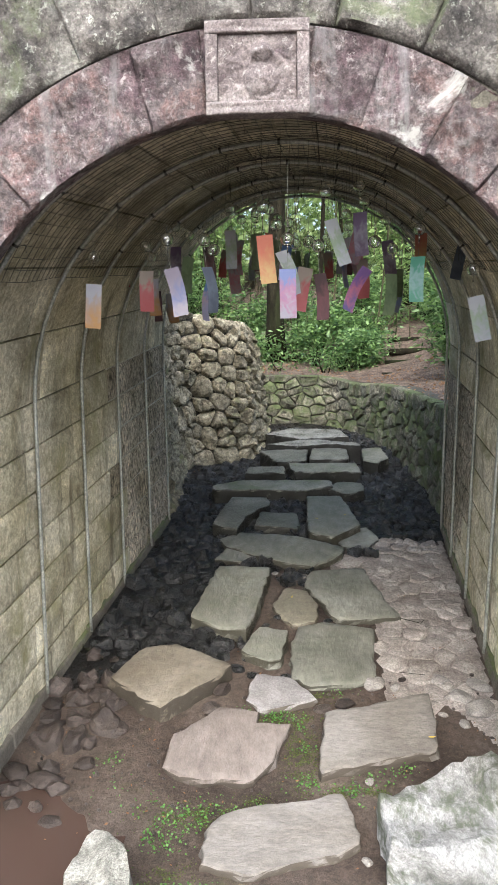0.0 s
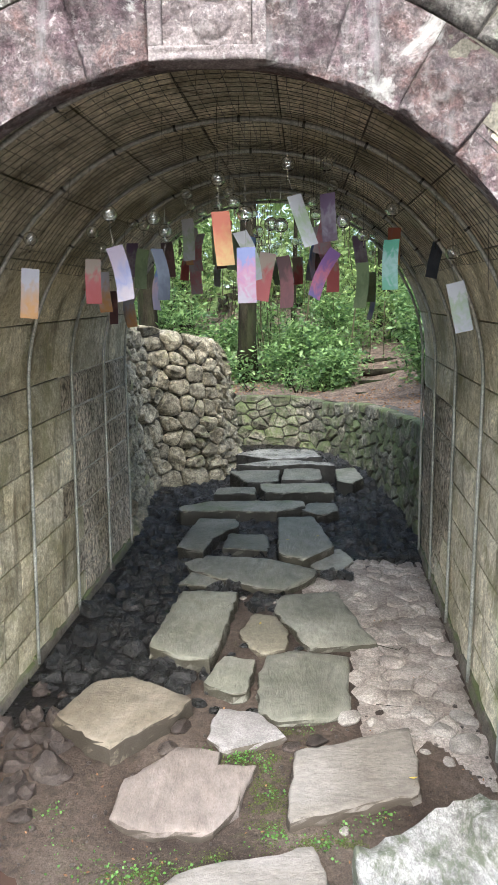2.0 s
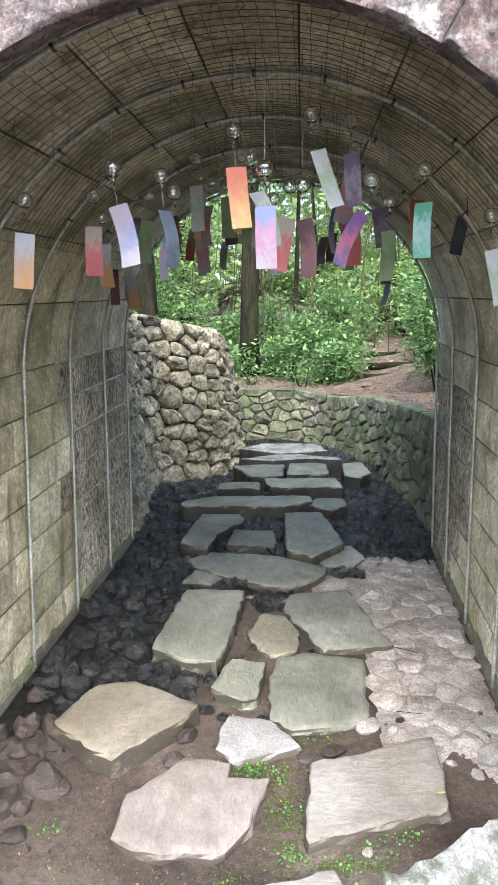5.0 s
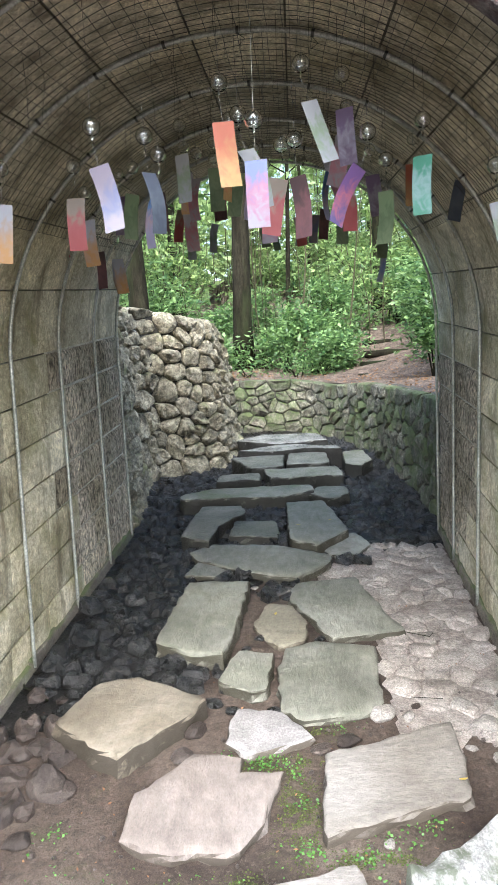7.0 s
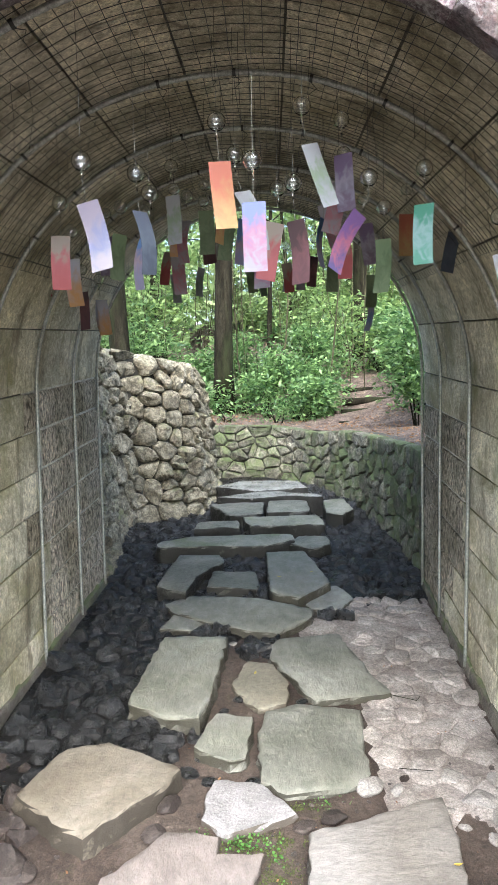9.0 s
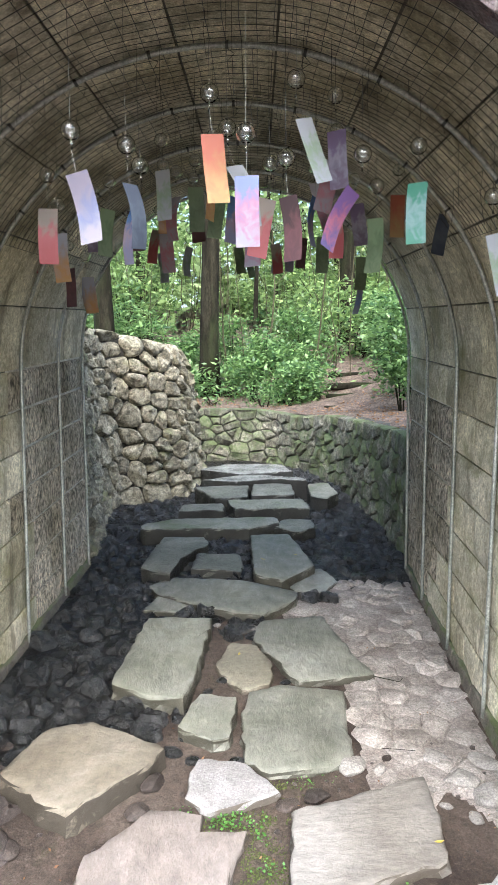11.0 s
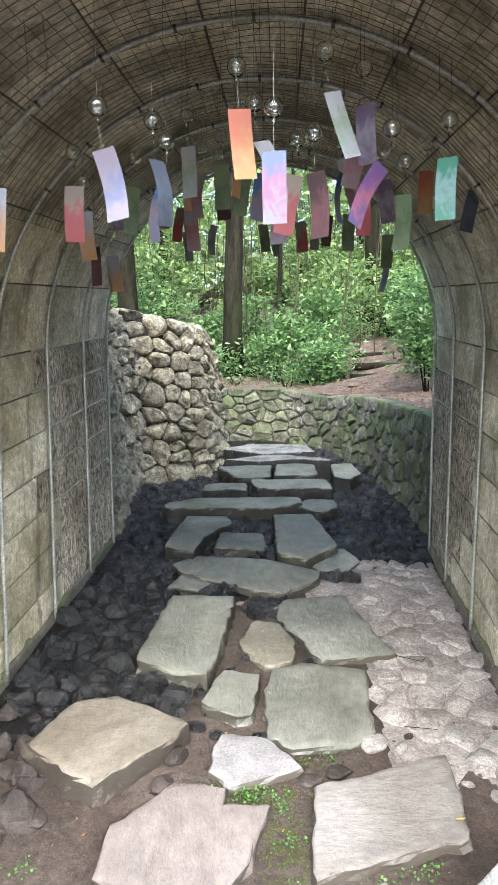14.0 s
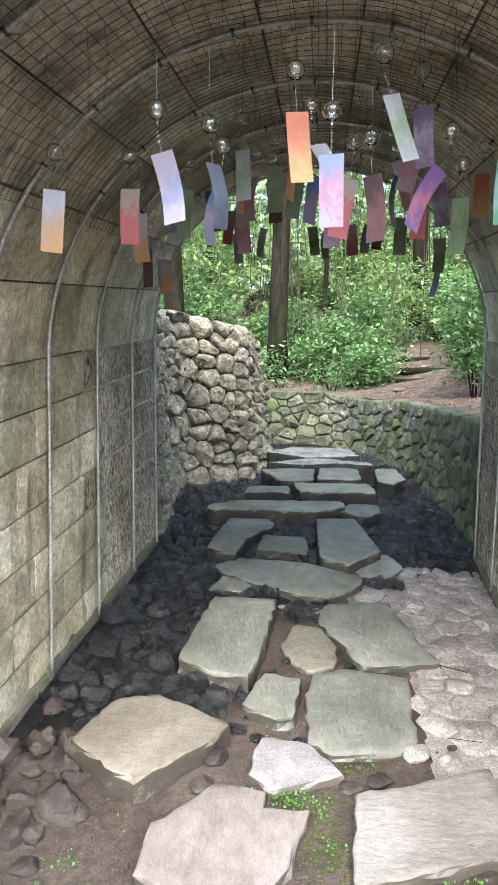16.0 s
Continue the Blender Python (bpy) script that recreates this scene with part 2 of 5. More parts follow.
# ---- mesh helpers ----
def solid(name, bm, material, parent=None, label="", smooth=False):
    me = bpy.data.meshes.new(name)
    bmesh.ops.recalc_face_normals(bm, faces=bm.faces)
    bm.to_mesh(me)
    bm.free()
    me.materials.append(material)
    if smooth:
        me.polygons.foreach_set("use_smooth", [True] * len(me.polygons))
    ob = new(name, me)
    if parent:
        ob.parent = parent
    if label:
        tagged(ob, label)
    return ob


def part(name, bm, material, parent, label="", smooth=False):
    return solid(name, bm, material, parent, label, smooth)


def tube(bm, pts, r, sides=6, closed=False):
    """A round bar along points; r is a number or one radius a point."""
    pts = [Vector(p) for p in pts]
    rings = []
    for i, p in enumerate(pts):
        d = (pts[min(i + 1, len(pts) - 1)] - pts[max(i - 1, 0)]).normalized()
        a = d.orthogonal() if not rings else (last - d * last.dot(d))
        a.normalize()
        last = a
        b = d.cross(a)
        rr = r[i] if isinstance(r, (list, tuple)) else r
        rings.append([bm.verts.new(p + (a * math.cos(t) + b * math.sin(t)) * rr) for t in [2 * math.pi * k / sides for k in range(sides)]])
    for u, v in zip(rings, rings[1:]):
        for k in range(sides):
            bm.faces.new((u[k], u[(k + 1) % sides], v[(k + 1) % sides], v[k]))
    bm.faces.new(rings[0][::-1])
    bm.faces.new(rings[-1])


def hexa(bm, c, bevel=0.0):
    """A block from its eight corners: four of the near face, then four of the far one, in the same order."""
    v = [bm.verts.new(p) for p in c]
    fs = [bm.faces.new([v[i] for i in q]) for q in ((0, 1, 2, 3), (7, 6, 5, 4), (0, 4, 5, 1), (1, 5, 6, 2), (2, 6, 7, 3), (3, 7, 4, 0))]
    if bevel:
        bmesh.ops.recalc_face_normals(bm, faces=fs)
        bmesh.ops.bevel(bm, geom=list({e for f in fs for e in f.edges}), offset=bevel, segments=1, affect="EDGES")


def rock_mesh(name, seed, sub=2, rough=0.28, flat=1.0, cut=0.75):
    """An angular stone, about 1 across, with faces cut off it."""
    rng = random.Random(seed)
    bm = bmesh.new()
    bmesh.ops.create_icosphere(bm, subdivisions=sub, radius=0.5)
    planes = []
    for _ in range(9):
        n = Vector((rng.gauss(0, 1), rng.gauss(0, 1), rng.gauss(0, 1))).normalized()
        planes.append((n, rng.uniform(0.5 * cut, 0.5)))
    off = Vector((rng.uniform(0, 50), rng.uniform(0, 50), 0))
    for v in bm.verts:
        for n, d in planes:
            over = v.co.dot(n) - d
            if over > 0:
                v.co -= n * over * 0.9
        v.co *= 1 + rough * 0.5 * noise.noise(v.co * 3.2 + off)
        v.co.z *= flat
    me = bpy.data.meshes.new(name)
    bm.to_mesh(me)
    bm.free()
    return me


# ---- ground, walls and vault ----
AXIS = radians(-8.0)
T0 = Vector((-0.055, 2.18, 0))
HALF, SPRING, LENGTH = 1.11, 1.45, 3.42
CROWN = SPRING + HALF
FRAME = Matrix.Translation(T0) @ Matrix.Rotation(AXIS, 4, "Z")


def lift(y):
    """The passage floor climbs gently ahead."""
    return -0.03 + 0.06 * (min(max(y, 1.6), 11.0) - 3)


def tun(u, v, z):
    """A place in the passage: across, along, up. The crown leans a little to the right near the front."""
    p = FRAME @ Vector((u, v, z))
    p.z += lift(p.y)
    p.x += 0.09 * z / 2.5 * max(0.0, 1 - v / 3.3)
    return p


def front_at(u, v, z):
    """The front is turned a little less than the passage."""
    return tun(u, v + 0.10 * u, z)


def profile(s, grow=0.0):
    """The vault's line at s: 0 at the foot of the left wall, 1 at the crown, 2 at the right foot."""
    arc = math.pi / 2 * HALF
    full = SPRING + arc
    side = -1 if s <= 1 else 1
    d = (s if s <= 1 else 2 - s) * full
    if d <= SPRING:
        return side * (HALF + grow), d
    a = (d - SPRING) / HALF
    return side * (HALF + grow) * math.cos(a), SPRING + (HALF + grow) * math.sin(a)


def gz(x, y):
    """Ground height: flat in the passage with small unevenness, higher behind the retaining wall."""
    return lift(y) - 0.035 * math.exp(-((x + 1.02) / 0.28) ** 2 - ((y - 2.4) / 0.45) ** 2) + 0.02 * noise.noise(Vector((x * 1.3, y * 1.3, 3))) + 0.008 * noise.noise(Vector((x * 6, y * 6, 0)))


def sheet(name, xs, ys, fz, material, kind="structure"):
    verts = [(x, y, fz(x, y)) for y in ys for x in xs]
    n = len(xs)
    faces = [(j * n + i, j * n + i + 1, (j + 1) * n + i + 1, (j + 1) * n + i) for j in range(len(ys) - 1) for i in range(n - 1)]
    me = bpy.data.meshes.new(name)
    me.from_pydata(verts, [], faces)
    me.materials.append(material)
    me.polygons.foreach_set("use_smooth", [True] * len(faces))
    return tagged(new(name, me), kind=kind)


def steps(a, b, n):
    return [a + (b - a) * i / n for i in range(n + 1)]


# the retaining wall's line, seen from above, and the boulder wall's line
BACK = [(-4.0, 9.9), (-1.5, 9.5), (0.2, 9.32), (0.74, 9.32), (1.13, 9.13), (1.36, 8.6), (1.50, 8.1), (1.60, 7.36), (1.64, 6.4), (1.56, 5.4)]
LEFTW = [(-0.70, 5.60), (-0.69, 6.4), (-0.69, 7.0), (-0.56, 7.36), (-0.26, 7.44), (0.02, 7.62), (0.17, 7.95), (0.19, 8.6), (0.0, 9.1), (-0.9, 9.4), (-3.0, 9.5)]


def along(line, s):
    """The point at the length s of a line, and its direction."""
    for (x0, y0), (x1, y1) in zip(line, line[1:]):
        d = math.hypot(x1 - x0, y1 - y0)
        if s <= d:
            return Vector((x0 + (x1 - x0) * s / d, y0 + (y1 - y0) * s / d, 0)), Vector((x1 - x0, y1 - y0, 0)) / d
        s -= d
    return Vector((x1, y1, 0)), Vector((x1 - x0, y1 - y0, 0)).normalized()


def length(line):
    return sum(math.hypot(b[0] - a[0], b[1] - a[1]) for a, b in zip(line, line[1:]))


ground = sheet("ground", [-300, -60, -20, -8] + steps(-4, 4, 70) + [8, 20, 60, 300], [-300, -60, -20, -6] + steps(-2, 12, 120) + [16, 30, 80, 400], gz, M["earth"])
tagged(ground, "brown damp trodden earth with small stones", "ground")
# Unseen bank added round the passage to keep outside light out.
left_mass = bmesh.new()
for x0, x1, z0, z1 in ((-9, -HALF - 0.28, -0.3, 2.86), (HALF + 0.28, 9, -0.3, 2.86), (-9, 9, 2.86, 3.02)):
    hexa(left_mass, [tun(x0, 0.32, z0), tun(x1, 0.32, z0), tun(x1, 0.32, z1), tun(x0, 0.32, z1),
                     tun(x0, LENGTH - 0.05, z0), tun(x1, LENGTH - 0.05, z0), tun(x1, LENGTH - 0.05, z1), tun(x0, LENGTH - 0.05, z1)])
bank_over = tagged(solid("embankment", left_mass, M["mortar"]), "unseen earth and masonry bank added round the passage, blocking light", "embankment", kind="structure")


def shell():
    """The dark bed behind the vault's blocks, 0.25 thick."""
    bm = bmesh.new()
    n = 40
    rows = []
    for v in (0.10, 2.02, LENGTH):
        inner = [bm.verts.new(tun(x, v, z)) for x, z in (profile(2 * i / n, 0.012) for i in range(n + 1))]
        outer = [bm.verts.new(tun(x, v, z)) for x, z in (profile(2 * i / n, 0.27) for i in range(n + 1))]
        rows.append((inner, outer))
    (a, b), (e, f), (c, d) = rows
    for i in range(n):
        bm.faces.new((a[i], a[i + 1], e[i + 1], e[i]))
        bm.faces.new((e[i], e[i + 1], c[i + 1], c[i])).material_index = 1 if i < 10 or i > 30 else 0
        bm.faces.new((b[i + 1], b[i], f[i], f[i + 1]))
        bm.faces.new((f[i + 1], f[i], d[i], d[i + 1]))
        bm.faces.new((a[i + 1], a[i], b[i], b[i + 1]))
        bm.faces.new((c[i], c[i + 1], d[i + 1], d[i]))
    return bm


vault = tagged(solid("vault", shell(), M["joint"]), "barrel vault passage of weathered cut stone blocks", "vault", kind="structure")
vault.data.materials.append(M["pale_joint"])


def wall_back(name, line, z_of, thick, material, label, s0=0.0, s1=None, n=60, lean=0.0):
    """A solid wall core along a line, its face on the line."""
    s1 = s1 or length(line)
    bm = bmesh.new()
    prev = None
    for i in range(n + 1):
        s = s0 + (s1 - s0) * i / n
        p, d = along(line, s)
        out = Vector((-d.y, d.x, 0))
        z = z_of(s)
        p.z = lift(p.y)
        q = [bm.verts.new(v) for v in (p + Vector((0, 0, -0.2)), p + out * lean * z + Vector((0, 0, z)), p + out * (thick + lean * z) + Vector((0, 0, z)), p + out * thick + Vector((0, 0, -0.2)))]
        if prev:
            for k in range(4):
                bm.faces.new((prev[k], prev[(k + 1) % 4], q[(k + 1) % 4], q[k]))
        else:
            bm.faces.new(q)
        prev = q
    bm.faces.new(prev[::-1])
    return tagged(solid(name, bm, material), label, "wall", kind="structure")


def left_top(s):
    """The boulder wall's height over its foot."""
    return 1.86 - lift(along(LEFTW, s)[0].y) - 0.18 * max(0.0, s - 1.6) - 0.40 * max(0.0, s - 2.65) + 0.05 * noise.noise(Vector((s * 3, 0, 9)))


def back_top(s):
    y = along(BACK, s)[0].y
    return 0.99 - lift(y) - 0.06 * math.exp(-((s - 5.6) / 0.5) ** 2) + 0.02 * noise.noise(Vector((s * 3, 5, 9)))


wall_left = wall_back("wall_left", LEFTW, lambda s: left_top(s) - 0.05, 0.3, M["mortar"], "leaning wall of rounded weathered boulders", lean=0.10)
wall_rear = wall_back("wall_rear", BACK, lambda s: back_top(s) - 0.03, 0.3, M["mortar"], "low curved retaining wall of mossy angular stones", lean=0.08)


def cap(name, pts, z, material, label):
    bm = bmesh.new()
    bm.faces.new([bm.verts.new((x, y, z)) for x, y in pts])
    r = bmesh.ops.extrude_face_region(bm, geom=bm.faces[:])
    bmesh.ops.translate(bm, vec=(0, 0, -0.3), verts=[v for v in r["geom"] if isinstance(v, bmesh.types.BMVert)])
    return tagged(solid(name, bm, material), label, "ground", kind="structure")


cap("terrace", [(p[0] - 0.18 if i < 4 else p[0] - 0.12, p[1] + (0.18 if i > 2 else 0)) for i, p in enumerate(LEFTW)] + [(-9, 9.7), (-9, 5.6)], 1.1, M["litter"], "leaf-littered earth terrace above the boulder wall")


def bank_height(s, o):
    p, d = along(BACK, s)
    x, y = p.x - d.y * o, p.y + d.x * o
    return 0.93 + 0.07 * min(o, 3) + 0.15 * max(0, min(o, 20) - 3) + 0.06 * noise.noise(Vector((x * 1.2, y * 1.2, 0))) * min(1, o) + 0.34 * min(1, max(0, (y - 8.6) / 3)) * min(1, max(0, (x - 1.75) / 0.5))


def bank():
    """The wooded ground behind the retaining wall, fanning out from it."""
    offs = [0.12, 0.3, 0.6, 1, 1.5, 2.1, 3, 4, 5.5, 8, 12, 20, 40, 90]
    total = length(BACK)
    verts, faces, m = [], [], 70
    for i in range(m + 1):
        s = total * i / m
        p, d = along(BACK, s)
        out = Vector((-d.y, d.x, 0))
        for o in offs:
            q = p + out * o
            z = bank_height(s, o)
            verts.append((q.x, q.y, z))
    k = len(offs)
    for i in range(m):
        for j in range(k - 1):
            faces.append((i * k + j, (i + 1) * k + j, (i + 1) * k + j + 1, i * k + j + 1))
    me = bpy.data.meshes.new("bank")
    me.from_pydata(verts, [], faces)
    me.materials.append(M["litter"])
    me.polygons.foreach_set("use_smooth", [True] * len(faces))
    return tagged(new("bank", me), "rising woodland ground with reddish leaf litter", "ground", kind="structure")


bank()

# ---- ribs and wire mesh under the vault ----
RIBS = [0.23, 0.89, 1.50, 2.14, 2.79, 3.34]


def rib(v):
    ob = tagged(new("conduit_arch"), "grey metal conduit bent into an arch against the vault", "conduit", "conduit arches under the vault")
    ob.location = tun(0, v, 0)
    def at(s, grow=-0.028):
        x, z = profile(s, grow)
        return tun(x, v, max(z, 0.03)) - ob.location
    bm = bmesh.new()
    tube(bm, [at(2 * i / 64) for i in range(65)], 0.0090, 8)
    part("pipe", bm, M["pipe"], ob, smooth=True)
    for i in (22, 24.5, 27, 29.5, 32, 34.5, 37, 39.5, 42):
        bm = bmesh.new()
        tube(bm, [at(2 * i / 64), at(2 * (i + 0.10) / 64)], 0.0125, 8)
        part("tie", bm, M["wire"], ob, "black wire tie")
        bm = bmesh.new()
        tube(bm, [at(2 * i / 64, -0.035), at(2 * (i + 0.3) / 64, -0.055), at(2 * (i + 0.1) / 64, -0.075)], 0.0012, 4)
        part("tie_end", bm, M["wire"], ob, "black wire tie end")
    return ob


for v in RIBS:
    rib(v)


def net(s0, s1, v0, v1, cell, r, grow, label):
    """A sheet of wire mesh that follows the vault; each wire is a part."""
    ob = tagged(new("wire_mesh"), label, "wire mesh")
    ob.location = tun(0, v0, 0)
    base = Matrix.Translation(-ob.location)
    full = 2 * (SPRING + math.pi / 2 * HALF)
    ns, nv = round((s1 - s0) / 2 * full / cell), round((v1 - v0) / cell)
    def at(i, j):
        s, v = s0 + (s1 - s0) * i / ns, v0 + (v1 - v0) * j / nv
        sag = 0.016 * noise.noise(Vector((s * 9, v * 3, 2))) - 0.014 * abs(math.sin((v - 0.2) / 0.66 * math.pi))
        x, z = profile(s, grow + sag)
        return tun(x + 0.006 * noise.noise(Vector((s * 14, v * 5, 8))), v + 0.01 * noise.noise(Vector((s * 14, v * 5, 1))), z) - ob.location
    for i in range(ns + 1):
        bm = bmesh.new()
        tube(bm, [at(i, j) for j in range(0, nv + 1, 2)], r, 3)
        part("wire", bm, M["wire"], ob)
    for j in range(nv + 1):
        bm = bmesh.new()
        tube(bm, [at(i, j) for i in range(ns + 1)], r, 3)
        part("wire", bm, M["wire"], ob)


net(0.64, 1.36, 0.10, 3.36, 0.05, 0.0012, -0.014, "square black wire mesh hung under the crown of the vault")

# ---- stepping slabs ----
SLABS = []


def slab(kind, top, *corners):
    """A flat stepping stone: its corners on the top, rough edges between them."""
    rng = random.Random(len(SLABS) + 11)
    SLABS.append(corners)
    cx, cy = sum(c[0] for c in corners) / len(corners), sum(c[1] for c in corners) / len(corners)
    line = []
    n = len(corners)
    for i, (x, y) in enumerate(corners):
        x2, y2 = corners[(i + 1) % n]
        d = math.hypot(x2 - x, y2 - y)
        k = max(2, round(d / 0.045))
        for j in range(k):
            f = j / k
            j1 = 0.011 if j else 0.0
            line.append((x + (x2 - x) * f + rng.uniform(-j1, j1), y + (y2 - y) * f + rng.uniform(-j1, j1)))
    m = len(line)
    line = [((line[i - 1][0] + 8 * line[i][0] + line[(i + 1) % m][0]) / 10, (line[i - 1][1] + 8 * line[i][1] + line[(i + 1) % m][1]) / 10) for i in range(m)]
    bm = bmesh.new()
    tall = kind in ("marble", "rough")
    rings = []
    hh = top + 0.05
    spec = [(0.3, 0, 0), (0.6, 0, 0), (0.85, 0, 0), (0.96, -0.002, 0), (0.99, -0.008, 0.3), (1.0, -0.02, 0.7), (1.005, -0.02 - hh * 0.25, 1), (1.01, -0.02 - hh * 0.5, 1), (1.015, -0.02 - hh, 1)]
    tilt = Vector((rng.uniform(-0.012, 0.012), rng.uniform(-0.012, 0.012)))
    for f, dz, wob in spec:
        ring = []
        for x, y in line:
            px, py = cx + (x - cx) * f, cy + (y - cy) * f
            far = math.hypot(px - cx, py - cy) + 1e-6
            g = 1 + wob * (0.022 * noise.noise(Vector((x * 14, y * 14, dz * 45))) + 0.008 * noise.noise(Vector((x * 45, y * 45, dz * 90)))) / far
            px, py = cx + (px - cx) * g, cy + (py - cy) * g
            h = (0.05 if tall else 0.007) * noise.noise(Vector((px * 6, py * 6, len(SLABS)))) + 0.003 * noise.noise(Vector((px * 22, py * 22, 4)))
            if tall:
                h += 0.03 * noise.noise(Vector((px * 15, py * 15, 7)))
            ring.append(bm.verts.new((px, py, lift(py) + top + dz + (h if f <= 1 else 0) + tilt.x * (px - cx) + tilt.y * (py - cy))))
        rings.append(ring)
    mid = bm.verts.new((cx, cy, lift(cy) + top + 0.004))
    for i in range(m):
        bm.faces.new((mid, rings[0][i], rings[0][(i + 1) % m]))
        for a, b in zip(rings, rings[1:]):
            bm.faces.new((a[i], b[i], b[(i + 1) % m], a[(i + 1) % m]))
    bm.faces.new(rings[-1][::-1])
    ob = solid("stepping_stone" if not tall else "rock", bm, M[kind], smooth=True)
    ob.data.set_sharp_from_angle(angle=radians(38))
    names = {"pale": "thick cream-coloured slab", "pink": "pinkish worn slab with a notch", "light": "light grey grained slab", "white": "small white speckled stone", "grey": "grey-green worn slab", "tan": "small tan stone", "dark": "dark damp block", "moss": "dark slab with mossy edges", "wet": "wet flat slab", "marble": "large white rock with dark veins", "rough": "rough grey rock"}
    return tagged(ob, names[kind] + " set in the path", "rock" if tall else "stepping stone", "rocks by the path" if tall else "stepping stones")


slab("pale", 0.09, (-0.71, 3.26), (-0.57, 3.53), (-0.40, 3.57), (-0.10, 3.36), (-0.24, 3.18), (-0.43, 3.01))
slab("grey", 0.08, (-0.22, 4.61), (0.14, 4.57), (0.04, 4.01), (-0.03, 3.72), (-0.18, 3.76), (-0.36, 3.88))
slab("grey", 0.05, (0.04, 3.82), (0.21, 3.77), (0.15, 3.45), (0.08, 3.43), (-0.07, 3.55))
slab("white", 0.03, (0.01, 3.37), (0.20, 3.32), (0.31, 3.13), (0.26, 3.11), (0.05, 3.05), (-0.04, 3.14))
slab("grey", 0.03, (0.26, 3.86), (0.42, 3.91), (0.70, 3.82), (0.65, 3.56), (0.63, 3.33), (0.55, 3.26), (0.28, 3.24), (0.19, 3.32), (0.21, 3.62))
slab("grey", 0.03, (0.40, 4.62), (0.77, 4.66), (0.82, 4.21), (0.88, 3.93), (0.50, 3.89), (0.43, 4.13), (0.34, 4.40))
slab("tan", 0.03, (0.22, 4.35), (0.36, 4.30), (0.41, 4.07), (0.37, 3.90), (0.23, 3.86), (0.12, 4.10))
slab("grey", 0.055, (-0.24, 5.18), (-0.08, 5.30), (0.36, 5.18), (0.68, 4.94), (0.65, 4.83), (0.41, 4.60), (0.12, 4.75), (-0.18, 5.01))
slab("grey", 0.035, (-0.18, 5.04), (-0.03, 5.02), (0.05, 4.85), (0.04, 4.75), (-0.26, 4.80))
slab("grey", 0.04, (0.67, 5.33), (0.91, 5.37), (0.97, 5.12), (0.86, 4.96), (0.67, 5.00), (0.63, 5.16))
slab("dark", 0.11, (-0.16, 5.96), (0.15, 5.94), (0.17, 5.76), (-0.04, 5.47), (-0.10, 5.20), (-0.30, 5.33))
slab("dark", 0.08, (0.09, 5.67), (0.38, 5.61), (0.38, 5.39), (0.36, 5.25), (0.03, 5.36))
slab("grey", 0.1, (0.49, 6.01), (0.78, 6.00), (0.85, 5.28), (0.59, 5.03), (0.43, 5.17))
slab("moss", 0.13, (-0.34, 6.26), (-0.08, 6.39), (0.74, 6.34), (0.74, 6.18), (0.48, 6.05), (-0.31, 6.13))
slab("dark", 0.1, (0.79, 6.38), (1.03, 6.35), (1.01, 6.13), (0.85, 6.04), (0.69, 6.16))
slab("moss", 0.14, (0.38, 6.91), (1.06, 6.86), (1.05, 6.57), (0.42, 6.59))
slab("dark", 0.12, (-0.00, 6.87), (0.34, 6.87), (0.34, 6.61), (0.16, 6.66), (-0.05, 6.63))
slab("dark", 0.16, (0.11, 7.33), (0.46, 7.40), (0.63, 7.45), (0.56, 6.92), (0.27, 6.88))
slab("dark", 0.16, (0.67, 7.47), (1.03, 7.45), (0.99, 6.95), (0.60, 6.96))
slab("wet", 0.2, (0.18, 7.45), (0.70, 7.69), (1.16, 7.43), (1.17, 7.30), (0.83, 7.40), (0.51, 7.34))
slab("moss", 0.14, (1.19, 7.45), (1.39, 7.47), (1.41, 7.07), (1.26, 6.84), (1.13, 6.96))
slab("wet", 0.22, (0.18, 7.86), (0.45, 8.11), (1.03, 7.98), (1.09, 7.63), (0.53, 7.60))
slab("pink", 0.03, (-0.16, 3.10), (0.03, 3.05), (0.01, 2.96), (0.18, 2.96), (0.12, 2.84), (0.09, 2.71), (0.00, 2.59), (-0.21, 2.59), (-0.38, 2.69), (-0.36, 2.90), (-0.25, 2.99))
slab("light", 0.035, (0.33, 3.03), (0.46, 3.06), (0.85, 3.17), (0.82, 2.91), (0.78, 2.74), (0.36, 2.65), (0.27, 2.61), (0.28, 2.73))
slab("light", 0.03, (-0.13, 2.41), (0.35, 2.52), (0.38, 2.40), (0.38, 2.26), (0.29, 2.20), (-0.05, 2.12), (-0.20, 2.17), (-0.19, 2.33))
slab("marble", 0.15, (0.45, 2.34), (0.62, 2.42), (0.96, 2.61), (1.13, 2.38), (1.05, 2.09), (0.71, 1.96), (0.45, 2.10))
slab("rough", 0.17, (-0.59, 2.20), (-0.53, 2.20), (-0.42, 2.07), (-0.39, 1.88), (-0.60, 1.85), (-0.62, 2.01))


def inside(x, y, poly, grow=1.0):
    cx, cy = sum(c[0] for c in poly) / len(poly), sum(c[1] for c in poly) / len(poly)
    x, y = cx + (x - cx) / grow, cy + (y - cy) / grow
    odd = False
    for (x0, y0), (x1, y1) in zip(poly, poly[1:] + poly[:1]):
        if (y0 > y) != (y1 > y) and x < (x1 - x0) * (y - y0) / (y1 - y0) + x0:
            odd = not odd
    return odd


def on_slab(x, y, grow=1.04):
    return any(inside(x, y, p, grow) for p in SLABS)


